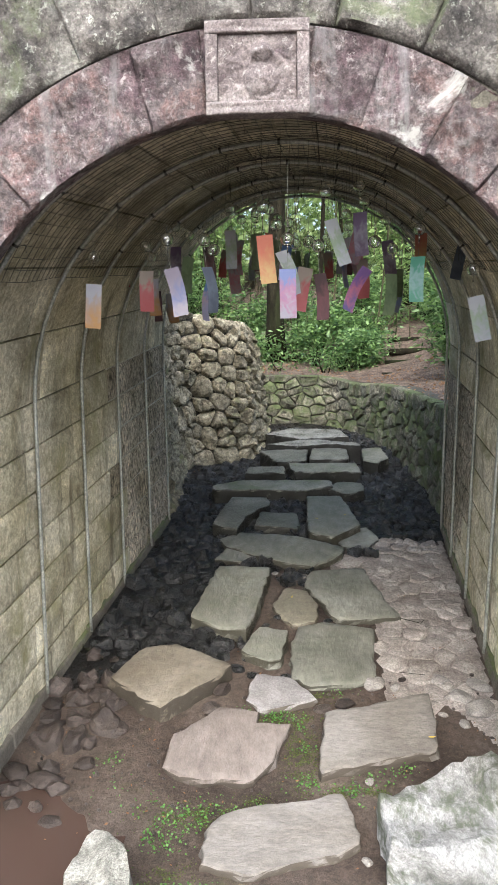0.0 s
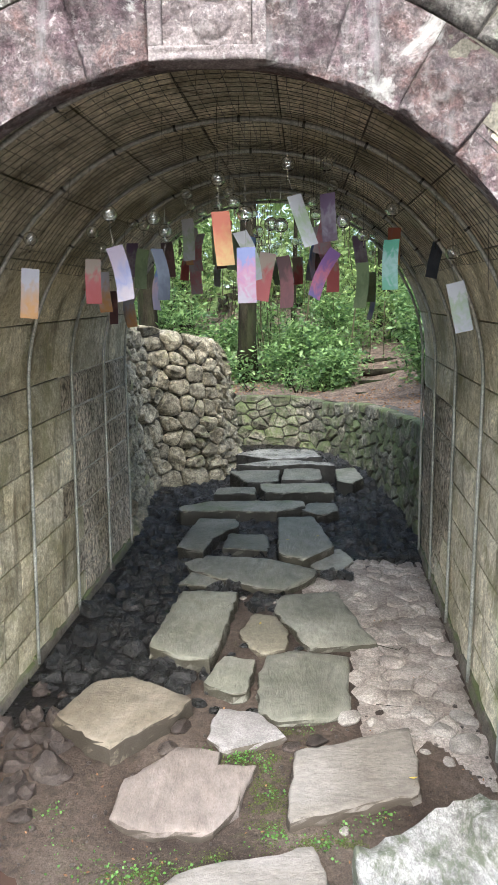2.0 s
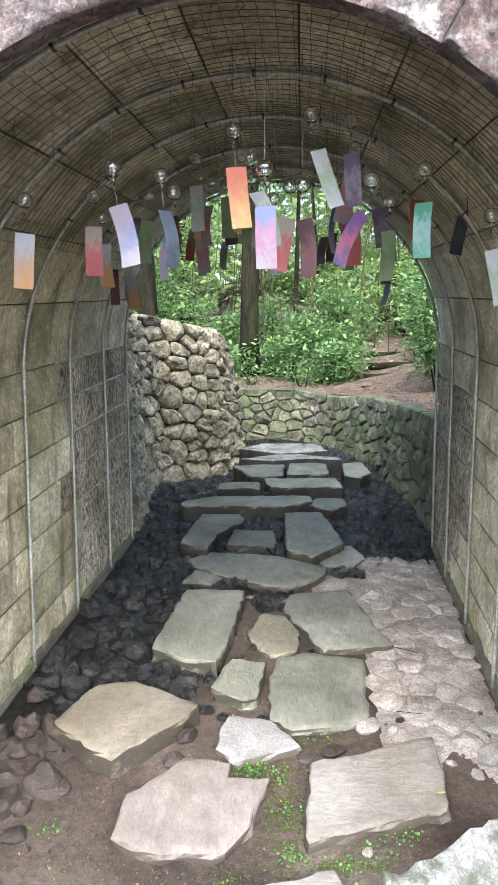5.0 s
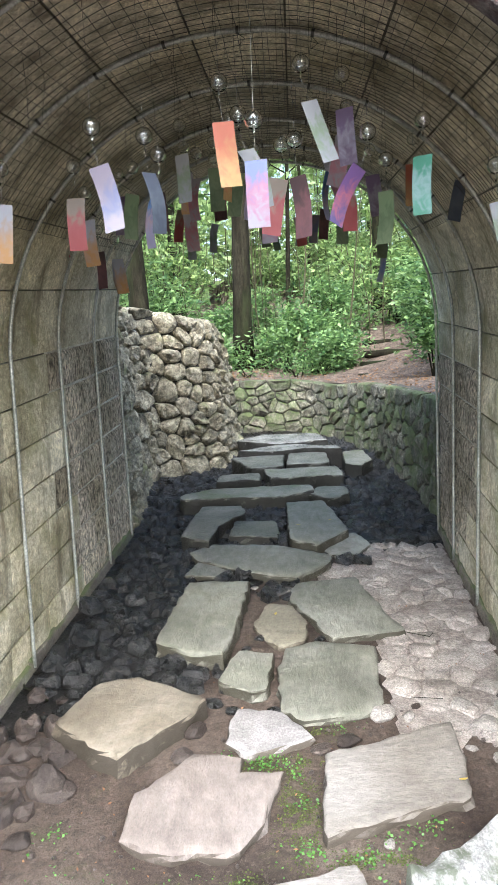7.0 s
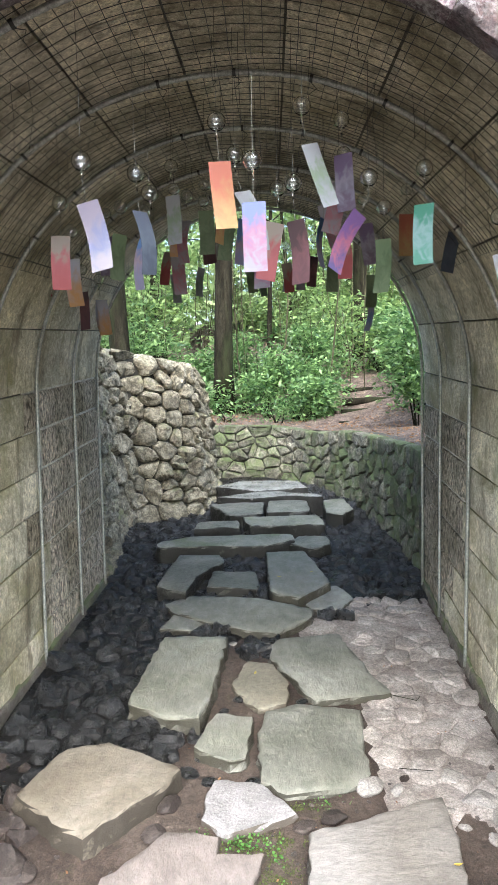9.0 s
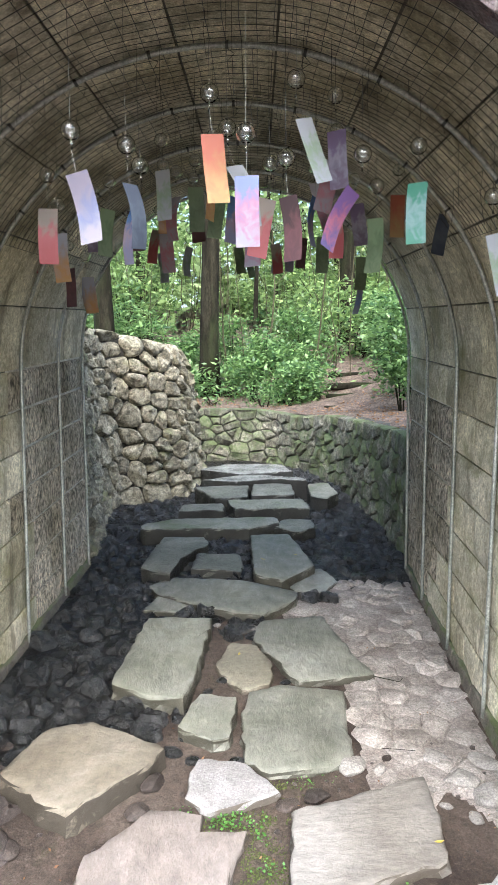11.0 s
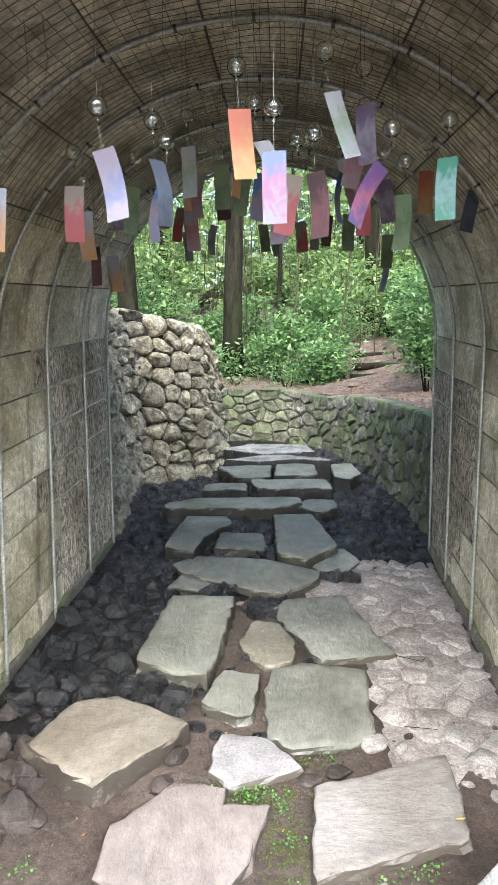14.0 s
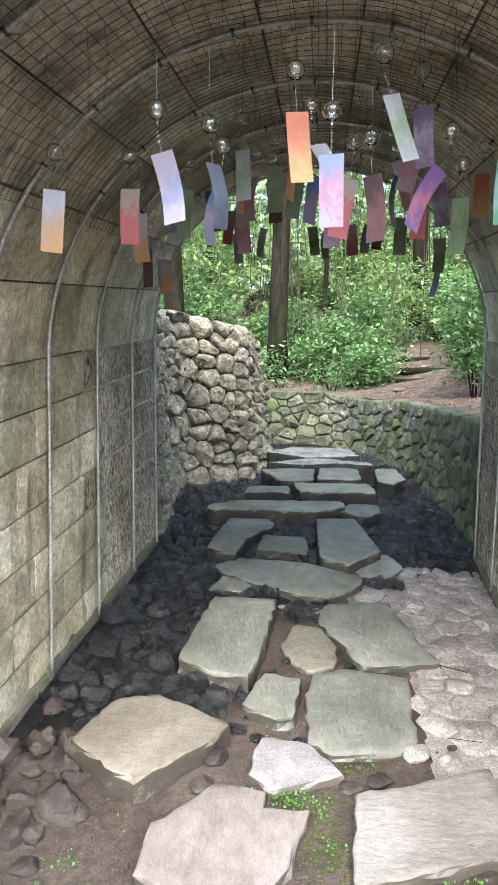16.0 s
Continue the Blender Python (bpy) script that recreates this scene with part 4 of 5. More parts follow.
# ---- stones of walls, vault and ground ----
def cell_mesh(name, quad, place, bulge, rounded, seed, depth, n=4, rough=0.3, material=None, expo=14, coarse=0.0):
    """One stone: a quad (left-bottom, right-bottom, right-top, left-top in wall coordinates), domed and set into its wall."""
    off = Vector((seed * 3.1, seed * 1.7, 0))
    (x0, y0), (x1, y1), (x2, y2), (x3, y3) = quad
    bm = bmesh.new()
    grid = []
    for j in range(n + 1):
        row = []
        for i in range(n + 1):
            a, b = 2 * i / n - 1, 2 * j / n - 1
            a2, b2 = a * math.sqrt(1 - rounded * b * b / 2), b * math.sqrt(1 - rounded * a * a / 2)
            f, g = (a2 + 1) / 2, (b2 + 1) / 2
            x = (x0 * (1 - f) + x1 * f) * (1 - g) + (x3 * (1 - f) + x2 * f) * g
            y = (y0 * (1 - f) + y1 * f) * (1 - g) + (y3 * (1 - f) + y2 * f) * g
            edge = (1 - abs(a) ** expo) * (1 - abs(b) ** expo)
            d = bulge * (edge ** 0.6 if edge > 0 else 0) * (1 + rough * noise.noise(Vector((a * 1.3, b * 1.3, 0)) + off) * 1.6)
            p = place(x, y, d)
            if coarse:
                p = place(x, y, d + edge * coarse * (noise.noise(p * 7 + off) + 0.6 * noise.noise(p * 19) + 0.35 * noise.noise(p * 45)))
            row.append(bm.verts.new(p))
        grid.append(row)
    for j in range(n):
        for i in range(n):
            bm.faces.new((grid[j][i], grid[j][i + 1], grid[j + 1][i + 1], grid[j + 1][i]))
    rim = [grid[0][i] for i in range(n)] + [grid[j][n] for j in range(n)] + [grid[n][i] for i in range(n, 0, -1)] + [grid[j][0] for j in range(n, 0, -1)]
    rimc = [(i, 0) for i in range(n)] + [(n, j) for j in range(n)] + [(i, n) for i in range(n, 0, -1)] + [(0, j) for j in range(n, 0, -1)]
    backs = []
    for (i, j) in rimc:
        a, b = 2 * i / n - 1, 2 * j / n - 1
        a2, b2 = a * math.sqrt(1 - rounded * b * b / 2), b * math.sqrt(1 - rounded * a * a / 2)
        f, g = (a2 + 1) / 2, (b2 + 1) / 2
        x = (x0 * (1 - f) + x1 * f) * (1 - g) + (x3 * (1 - f) + x2 * f) * g
        y = (y0 * (1 - f) + y1 * f) * (1 - g) + (y3 * (1 - f) + y2 * f) * g
        backs.append(bm.verts.new(place(x, y, -depth)))
    k = len(rim)
    for i in range(k):
        bm.faces.new((rim[i], backs[i], backs[(i + 1) % k], rim[(i + 1) % k]))
    bmesh.ops.recalc_face_normals(bm, faces=bm.faces)
    me = bpy.data.meshes.new(name)
    bm.to_mesh(me)
    bm.free()
    me.materials.append(material)
    return me


def piece(name, me, parent, smooth=True, angle=50):
    if smooth:
        me.polygons.foreach_set("use_smooth", [True] * len(me.polygons))
        me.set_sharp_from_angle(angle=radians(angle))
    ob = new(name, me)
    ob.parent = parent
    return ob


def clip(poly, ax, ay, nx, ny):
    out = []
    for (x0, y0), (x1, y1) in zip(poly, poly[1:] + poly[:1]):
        d0, d1 = (x0 - ax) * nx + (y0 - ay) * ny, (x1 - ax) * nx + (y1 - ay) * ny
        if d0 <= 0:
            out.append((x0, y0))
        if (d0 < 0) != (d1 < 0) and d0 != d1:
            f = d0 / (d0 - d1)
            out.append((x0 + (x1 - x0) * f, y0 + (y1 - y0) * f))
    return out


def settle(pts, reach, bounds, by=0.5):
    """Moves each point towards the middle of its area, so that the shapes come out more compact."""
    return [(o[0] * (1 - by) + by * sum(p[0] for p in q) / len(q), o[1] * (1 - by) + by * sum(p[1] for p in q) / len(q)) if len(q) > 2 else o for q, o in zip(cells(pts, reach, bounds), pts)]


def cells(pts, reach, bounds):
    """Fitted shapes round scattered points: each point's nearest area."""
    x0, x1, y0, y1 = bounds
    res = []
    for i, (x, y) in enumerate(pts):
        poly = [(max(x0, x - reach), max(y0, y - reach)), (min(x1, x + reach), max(y0, y - reach)), (min(x1, x + reach), min(y1, y + reach)), (max(x0, x - reach), min(y1, y + reach))]
        for j, (a, b) in enumerate(pts):
            if i != j and abs(a - x) < 2 * reach and abs(b - y) < 2 * reach:
                poly = clip(poly, (x + a) / 2, (y + b) / 2, a - x, b - y)
                if len(poly) < 3:
                    break
        res.append(poly)
    return res


def sown(rng, x0, x1, y0, y1, dx, dy, jit=0.38):
    """Loosely staggered points."""
    pts, r, y = [], 0, y0 + dy / 2
    while y < y1 + dy * 0.2:
        x = x0 + (dx / 2 if r % 2 else 0)
        while x < x1 + dx * 0.2:
            if rng.random() > 0.07:
                pts.append((x + rng.uniform(-jit, jit) * dx, y + rng.uniform(-jit, jit) * dy))
            x += dx
        y, r = y + dy * 0.9, r + 1
    return pts


def fitted(name, poly, place, bulge, depth, gap, seed, material, knob=0.5, tilt=0.0, round_by=1):
    """A stone with the outline poly, its face domed and broken, set into a bed."""
    rng = random.Random(seed)
    cx, cy = sum(p[0] for p in poly) / len(poly), sum(p[1] for p in poly) / len(poly)
    for _ in range(round_by):
        poly = [q for (a, b), (c, d) in zip(poly, poly[1:] + poly[:1]) for q in ((a * 0.78 + c * 0.22, b * 0.78 + d * 0.22), (a * 0.22 + c * 0.78, b * 0.22 + d * 0.78))]
    rad = max(0.01, min(math.hypot(x - cx, y - cy) for x, y in poly))
    shrink = max(0.5, 1 - gap / rad)
    bm = bmesh.new()
    tx, ty = rng.uniform(-tilt, tilt), rng.uniform(-tilt, tilt)
    off = Vector((seed * 1.37, seed * 0.73, 0))
    ox, oy = rng.uniform(-0.25, 0.25), rng.uniform(-0.25, 0.25)
    rings = []
    for f, h in ((0.42, 1.0), (0.76, 0.90), (0.95, 0.52), (1.0, 0.0), (1.02, -1.0)):
        ring = []
        for k, (x, y) in enumerate(poly):
            g = f * shrink
            px, py = cx + (x - cx) * g, cy + (y - cy) * g
            u, w = (x - cx) * f / rad, (y - cy) * f / rad
            d = bulge * h * (1 + knob * noise.noise(Vector((u * 0.9 + ox, w * 0.9 + oy, 0)) + off)) + bulge * knob * 0.35 * noise.noise(Vector((u * 2.6, w * 2.6, 5)) + off) if h > 0 else (0 if h == 0 else -depth)
            d += (tx * (px - cx) + ty * (py - cy)) if h > 0 else 0
            ring.append(bm.verts.new(place(px, py, d)))
        rings.append(ring)
    mid = bm.verts.new(place(cx, cy, bulge * (1 + knob * noise.noise(Vector((ox, oy, 0)) + off)) + bulge * knob * 0.35 * noise.noise(Vector((0, 0, 5)) + off)))
    n = len(poly)
    for i in range(n):
        bm.faces.new((mid, rings[0][i], rings[0][(i + 1) % n]))
        for a, b in zip(rings, rings[1:]):
            bm.faces.new((a[i], b[i], b[(i + 1) % n], a[(i + 1) % n]))
    bmesh.ops.recalc_face_normals(bm, faces=bm.faces)
    me = bpy.data.meshes.new(name)
    bm.to_mesh(me)
    bm.free()
    me.materials.append(material)
    return me


def lay_wall(parent, line, s0, s1, top, dx, dy, bulge, gap, material, lean, seed, knob, name="stone", jit=0.36, angle=42, round_by=1, even=True):
    rng = random.Random(seed)
    hmax = max(top(s0 + (s1 - s0) * i / 20) for i in range(21))
    def place(s, f, d):
        p, _ = along(line, min(max(0.0, s), length(line) - 0.01))
        t = sum((along(line, min(max(0.0, s + o), length(line) - 0.01))[1] for o in (-0.2, -0.1, 0, 0.1, 0.2)), Vector()).normalized()
        out = Vector((-t.y, t.x, 0))
        z = f / hmax * top(s) if f > 0 else f
        return p + out * (lean * z - d) + Vector((0, 0, lift(p.y) + z))
    pts = sown(rng, s0, s1, 0, hmax, dx, dy, jit)
    if even:
        pts = settle(pts, dx * 1.5, (s0, s1, -0.04, hmax))
    for k, poly in enumerate(cells(pts, dx * 1.5, (s0, s1, -0.04, hmax))):
        if len(poly) > 2 and s0 - 0.05 < pts[k][0] < s1 + 0.05:
            piece(name, fitted(name, poly, place, bulge * rng.uniform(0.75, 1.35), 0.07, gap, k + seed * 100, material, knob, 0.0, round_by), parent, angle=angle)


lay_wall(wall_left, LEFTW, 0.16, 4.0, left_top, 0.20, 0.165, 0.052, 0.003, M["boulder"], 0.10, 3, 0.85, round_by=1, angle=34, jit=0.5)
lay_wall(wall_rear, BACK, 3.9, length(BACK) - 0.02, back_top, 0.19, 0.155, 0.030, 0.004, M["mossrock"], 0.08, 8, 0.9, round_by=0, angle=30, jit=0.62)


# cut blocks of the vault
def lay_vault():
    rng = random.Random(21)
    arc = math.pi / 2 * HALF
    full = SPRING + arc
    edges = [i * SPRING / 7 / full for i in range(7)] + [(SPRING + arc * i * 2 / 11) / full for i in range(6)]
    edges = edges + [2 - e for e in edges[::-1]]
    def place(s, v, d):
        x, z = profile(s, -d)
        return tun(x, v, z)
    k = 0
    for c, (a, b) in enumerate(zip(edges, edges[1:])):
        v = 0.10
        w = 0.36 if c % 2 else 0.70
        while v < LENGTH - 0.02:
            e = min(LENGTH, v + w)
            if LENGTH - e < 0.15:
                e = LENGTH
            mid = (a + b) / 2
            tooled = (mid < 0.47 and v > 2.0) or (mid > 1.6 and v > 2.3)
            g = 0.009 if tooled else 0.004
            gs = g / full
            piece("block", cell_mesh("block", [(a + gs, v + g), (b - gs, v + g), (b - gs, e - g), (a + gs, e - g)], place, 0.005 + rng.uniform(0, 0.007), 0.02, k, 0.02, 8, 0.5,
                                     M["tooled"] if tooled else M["vault"], 20, 0.006), vault, angle=35)
            k += 1
            v, w = e, rng.uniform(0.55, 0.8) if 0.55 < mid < 1.45 else rng.uniform(0.32, 0.62)


lay_vault()


def footing(side):
    """The low dark foot course of each wall."""
    ob = tagged(new("footing"), "low damp dark stone foot course along the passage wall", "footing", kind="structure")
    ob.location = tun(side * HALF, 0, 0)
    rng = random.Random(4 + side)
    v = 0.12
    while v < LENGTH - 0.1:
        w = rng.uniform(0.35, 0.6)
        e = min(LENGTH - 0.01, v + w)
        h = 0.075 + rng.uniform(-0.01, 0.01)
        bm = bmesh.new()
        a, b = side * (HALF + 0.03), side * (HALF - 0.035)
        c = [tun(a, v + 0.002, -0.05), tun(b, v + 0.002, -0.05), tun(b + side * 0.012, v + 0.002, h - 0.015), tun(a, v + 0.002, h)]
        d = [tun(a, e - 0.002, -0.05), tun(b, e - 0.002, -0.05), tun(b + side * 0.012, e - 0.002, h - 0.015), tun(a, e - 0.002, h)]
        hexa(bm, [p - ob.location for p in c + d], 0.006)
        part("block", bm, M["footstone"], ob)
        v = e
    return ob


footing(-1)
footing(1)


# the front: two rings of wedge stones and plain stones above
front = tagged(new("front_wall"), "weathered purple-grey stone arch front with lichen", "wall", kind="structure")
ARCH_R, ARCH_Z = 1.00, 1.475


def wedge(r0, r1, a0, a1, v0, v1, material, bulge, k, name="voussoir"):
    def place(a, r, d):
        x, z = r * math.sin(a), ARCH_Z + r * math.cos(a)
        return front_at(x, v0 - d, z)
    g = 0.0008
    q = [(a0 + g / r0, r0), (a1 - g / r0, r0), (a1 - g / r1, r1 - g), (a0 + g / r1, r1 - g)]
    return piece(name, cell_mesh(name, q, place, bulge, 0.0, k, v1 - v0, 24, 0.9, material, 40, 0.018), front, angle=60)


ring = [-90, -72, -56, -42, -29.6, -17.5, -7.9, 7.2, 17.4, 29, 40, 53, 70, 90]
for k, (a, b) in enumerate(zip(ring, ring[1:])):
    wedge(ARCH_R, ARCH_R + 0.24, radians(a), radians(b), 0.03, 0.10, M["facade"], 0.006, k)
ring = [-90, -74, -60, -47, -37, -24, -13, -1, 10, 22, 33, 47, 62, 77, 90]
for k, (a, b) in enumerate(zip(ring, ring[1:])):
    wedge(ARCH_R + 0.245, ARCH_R + 0.66, radians(a), radians(b), 0.03, 0.20, M["outer"], 0.012, 50 + k, "spandrel_stone")
for side in (-1, 1):
    for r in range(5):
        z0, z1 = ARCH_Z / 5 * r - (0.1 if r == 0 else 0), ARCH_Z / 5 * (r + 1)
        x = ARCH_R
        j = 0
        while x < 3.0:
            w = 0.35 + 0.12 * ((r * 3 + j * 5) % 4)
            def place(p, q, d):
                return front_at(side * p, 0.03 - d, q)
            piece("block", cell_mesh("block", [(x + 0.003, z0 + 0.003), (x + w - 0.003, z0 + 0.003), (x + w - 0.003, z1 - 0.003), (x + 0.003, z1 - 0.003)], place, 0.02, 0.02, r * 9 + j, 0.17, 6, 0.8, M["outer"]), front)
            x += w
            j += 1
bm = bmesh.new()
for sx in (-1, 1):
    pts = [(sx * (ARCH_R + 0.1), -0.2), (sx * 4, -0.2), (sx * 4, 3.22), (0, 3.22), (0, ARCH_Z + ARCH_R + 0.1)] + [(sx * (ARCH_R + 0.1) * math.cos(radians(a)), ARCH_Z + (ARCH_R + 0.1) * math.sin(radians(a))) for a in range(80, -1, -10)]
    fr = [bm.verts.new(front_at(x, 0.05, z)) for x, z in pts]
    bk = [bm.verts.new(front_at(x, 0.19, z)) for x, z in pts]
    bm.faces.new(fr)
    bm.faces.new(bk[::-1])
    for i in range(len(fr)):
        bm.faces.new((fr[i], bk[i], bk[(i + 1) % len(fr)], fr[(i + 1) % len(fr)]))
part("backing", bm, M["outer"], front)


def plaque():
    ob = tagged(new("carved_plaque"), "square stone plaque over the arch with a worn round relief", "plaque")
    ob.matrix_world = Matrix.Translation(tun(0.0, 0.028, 2.592)) @ Matrix.Rotation(AXIS + 0.10, 4, "Z")
    w, h, b = 0.148, 0.125, 0.036
    for k, (x0, x1, z0, z1) in enumerate(((-w, w, h - b, h), (-w, w, -h, -h + b), (-w, -w + b, -h + b, h - b), (w - b, w, -h + b, h - b))):
        def place(x, z, d):
            p = Vector((x, -0.026 - d, z))
            return p + Vector((0, -0.005 * noise.noise(p * 30), 0))
        me = cell_mesh("frame_side", [(x0 + 0.0005, z0 + 0.0005), (x1 - 0.0005, z0 + 0.0005), (x1 - 0.0005, z1 - 0.0005), (x0 + 0.0005, z1 - 0.0005)], place, 0.004, 0.0, k, 0.06, 10, 0.8, M["plaque"], 20, 0.004)
        piece("frame_side", me, ob, angle=60)
    n = 50
    iw, ih = w - b - 0.001, h - b - 0.001
    bm = bmesh.new()
    grid = []
    for j in range(n + 1):
        row = []
        for i in range(n + 1):
            x, z = (2 * i / n - 1) * iw, (2 * j / n - 1) * ih
            d = -0.014
            rr = math.hypot((x - 0.01) / 0.05, (z + 0.03) / 0.045)
            d += 0.020 * max(0, 1 - rr ** 2.2) ** 0.7
            r2 = math.hypot((x - 0.012) / 0.032, (z - 0.045) / 0.03)
            d += 0.020 * max(0, 1 - r2 ** 2.2) ** 0.7
            r3 = math.hypot((x + 0.075) / 0.03, (z - 0.012) / 0.03)
            d += 0.007 * max(0, 1 - r3) * (1 + 0.5 * math.sin(8 * math.atan2(z - 0.012, x + 0.075)))
            d += 0.006 * max(0, 1 - abs(math.hypot(x - 0.02, z + 0.02) - 0.062) / 0.012) * (1 if x > -0.02 else 0)
            d += 0.005 * noise.noise(Vector((x * 45, z * 45, 0))) + 0.003 * noise.noise(Vector((x * 110, z * 110, 2)))
            row.append(bm.verts.new((x, -0.03 - d, z)))
        grid.append(row)
    for j in range(n):
        for i in range(n):
            bm.faces.new((grid[j][i], grid[j][i + 1], grid[j + 1][i + 1], grid[j + 1][i]))
    part("relief", bm, M["plaque"], ob, "worn round relief in a sunken field", smooth=True)


plaque()


# loose and set stones of the ground
ROCKS = [rock_mesh("stone", 40 + i, 1, 0.3, 1.0, 0.62) for i in range(14)]
for m in ROCKS:
    m.materials.append(M["rubble"])


def scatter(parent_name, label, category, shapes, material, place, count, size, flat, seed, single=300, name="stone", sink=0.3, tries=12, spacing=0.62):
    """Stones strewn without overlap: the first ones are parts, the rest are joined."""
    rng = random.Random(seed)
    top = tagged(new(parent_name), label, category)
    mats = []
    for s in shapes:
        m = s.copy()
        m.materials.clear()
        m.materials.append(material)
        m.polygons.foreach_set("use_smooth", [False] * len(m.polygons))
        mats.append(m)
    put, grid = [], {}
    for _ in range(count * tries):
        if len(put) >= count:
            break
        x, y = place(rng)
        if x is None:
            continue
        r = size * rng.uniform(0.6, 1.5) * (1.0 if rng.random() > 0.15 else 1.5)
        key = (int(x / 0.2), int(y / 0.2))
        if any((x - a) ** 2 + (y - b) ** 2 < ((r + c) * spacing * 0.5) ** 2 for i in (-1, 0, 1) for j in (-1, 0, 1) for a, b, c in grid.get((key[0] + i, key[1] + j), ())):
            continue
        if on_slab(x, y):
            continue
        grid.setdefault(key, []).append((x, y, r))
        put.append((x, y, r))
    put.sort(key=lambda p: p[1])
    verts, faces = [], []
    for k, (x, y, r) in enumerate(put):
        m = mats[rng.randrange(len(mats))]
        fz = flat * rng.uniform(0.7, 1.3)
        mx = Matrix.Translation((x, y, gz(x, y) + r * fz * (0.5 - sink))) @ Euler((rng.uniform(-0.25, 0.25), rng.uniform(-0.25, 0.25), rng.uniform(0, 6.28))).to_matrix().to_4x4() @ Matrix.Diagonal((r, r * rng.uniform(0.6, 0.95), r * fz, 1))
        if k < single:
            ob = new(name, m)
            ob.parent = top
            ob.matrix_world = mx
        else:
            b = len(verts)
            verts += [tuple(mx @ v.co) for v in m.vertices]
            faces += [tuple(b + i for i in p.vertices) for p in m.polygons]
    if faces:
        me = bpy.data.meshes.new("far_stones")
        me.from_pydata(verts, [], faces)
        me.materials.append(material)
        ob = new("far_stones", me)
        ob.parent = top
        tagged(ob, kind="stuff")
    return top


def wall_x(y, side):
    """Where the wall's foot is at y."""
    u = side * (HALF - 0.03)
    v = ((y - T0.y) + u * math.sin(AXIS) * -1) / math.cos(AXIS)
    return (FRAME @ Vector((u, v, 0))).x


def left_zone(x, y):
    if y < 5.6 and x < wall_x(y, -1) + 0.05 or y >= 5.6 and x < -0.66:
        return False
    if x > -0.62 + 0.9 * (y - 3.0) and y < 3.7 or x > 0.0 and y < 4.4:
        return False
    return not (y > 7.35 and x < -0.3 or y > 7.6 and x < 0.1)


def right_zone(x, y):
    if y < 5.45 and x > wall_x(y, 1) - 0.05 or y > 5.4 and x > 1.56:
        return False
    return y > 5.0 + 0.35 * (1.6 - x) - (0.4 if x < 0.9 else 0)


def cobble_zone(x, y):
    if x > wall_x(y, 1) - 0.02 or (y < 3.05 + 0.35 * noise.noise(Vector((x * 5, 3, 0)))):
        return False
    return x > 0.62 + 0.1 * (y - 3) - (0.25 if y > 4.4 else 0) and not right_zone(x, y)


def foot_zone(x, y):
    """The strip of muddy stones from the left wall to the thick front slab."""
    if x < wall_x(y, -1) + 0.04 or left_zone(x, y) and y > 3.35:
        return False
    return 2.55 + 0.5 * max(0, x + 0.9) < y < 3.6 and x < -0.66 + 0.3 * (y - 2.9) + 0.08 * noise.noise(Vector((x * 5, y * 5, 1))) or 3.0 < y < 3.35 and -0.2 < x < -0.02


def pave(parent_name, label, category, zone, bounds, dx, dy, bulge, gap, material, seed, knob, tilt, keep=1.0, single=300, name="stone", sink=0.0, rise=0.0, angle=35, jit=0.4, round_by=0):
    """Stones bedded side by side in the ground: the nearest are parts, the rest joined."""
    rng = random.Random(seed)
    top = tagged(new(parent_name), label, category)
    pts = settle(sown(rng, bounds[0], bounds[1], bounds[2], bounds[3], dx, dy, jit), dx * 1.4, bounds)
    polys = cells(pts, dx * 1.4, bounds)
    verts, faces, k = [], [], 0
    for (x, y), poly in zip(pts, polys):
        if len(poly) < 3 or not zone(x, y) or on_slab(x, y, 1.0) or rng.random() > keep:
            continue
        up = rng.uniform(-rise, rise)
        def place(px, py, d):
            return Vector((px, py, gz(px, py) + up - sink + d))
        me = fitted(name, poly, place, bulge * rng.uniform(0.6, 1.5), 0.03, gap * rng.uniform(0.5, 2.0), seed * 1000 + k, material, knob, tilt, round_by)
        k += 1
        if k <= single:
            piece(name, me, top, angle=angle)
        else:
            b = len(verts)
            verts += [tuple(v.co) for v in me.vertices]
            faces += [tuple(b + i for i in p.vertices) for p in me.polygons]
            bpy.data.meshes.remove(me)
    if faces:
        me = bpy.data.meshes.new("rest")
        me.from_pydata(verts, [], faces)
        me.materials.append(material)
        tagged(piece("rest", me, top, angle=angle), kind="stuff")
    return top


def dirt_zone(r):
    y = r.uniform(1.4, 3.4)
    x = r.uniform(-1.2, 1.2)
    if y > 2.4 and (x < wall_x(y, -1) + 0.02 or x > wall_x(y, 1) - 0.02):
        return None, None
    return x, y


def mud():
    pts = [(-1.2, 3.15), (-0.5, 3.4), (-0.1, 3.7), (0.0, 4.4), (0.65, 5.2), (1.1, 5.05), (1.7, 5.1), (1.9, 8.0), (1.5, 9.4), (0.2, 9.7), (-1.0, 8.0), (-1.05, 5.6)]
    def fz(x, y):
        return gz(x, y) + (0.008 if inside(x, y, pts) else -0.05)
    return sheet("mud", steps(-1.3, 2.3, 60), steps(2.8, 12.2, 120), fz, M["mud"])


def pale_bed():
    def fz(x, y):
        return gz(x, y) + (0.004 if cobble_zone(x, y) or cobble_zone(x, y + 0.1) else -0.05)
    return sheet("trodden_floor", steps(0.3, 1.7, 90), steps(2.7, 5.7, 180), fz, M["bed"])


tagged(pale_bed(), "pale trodden earth round the bedded stones", "ground")


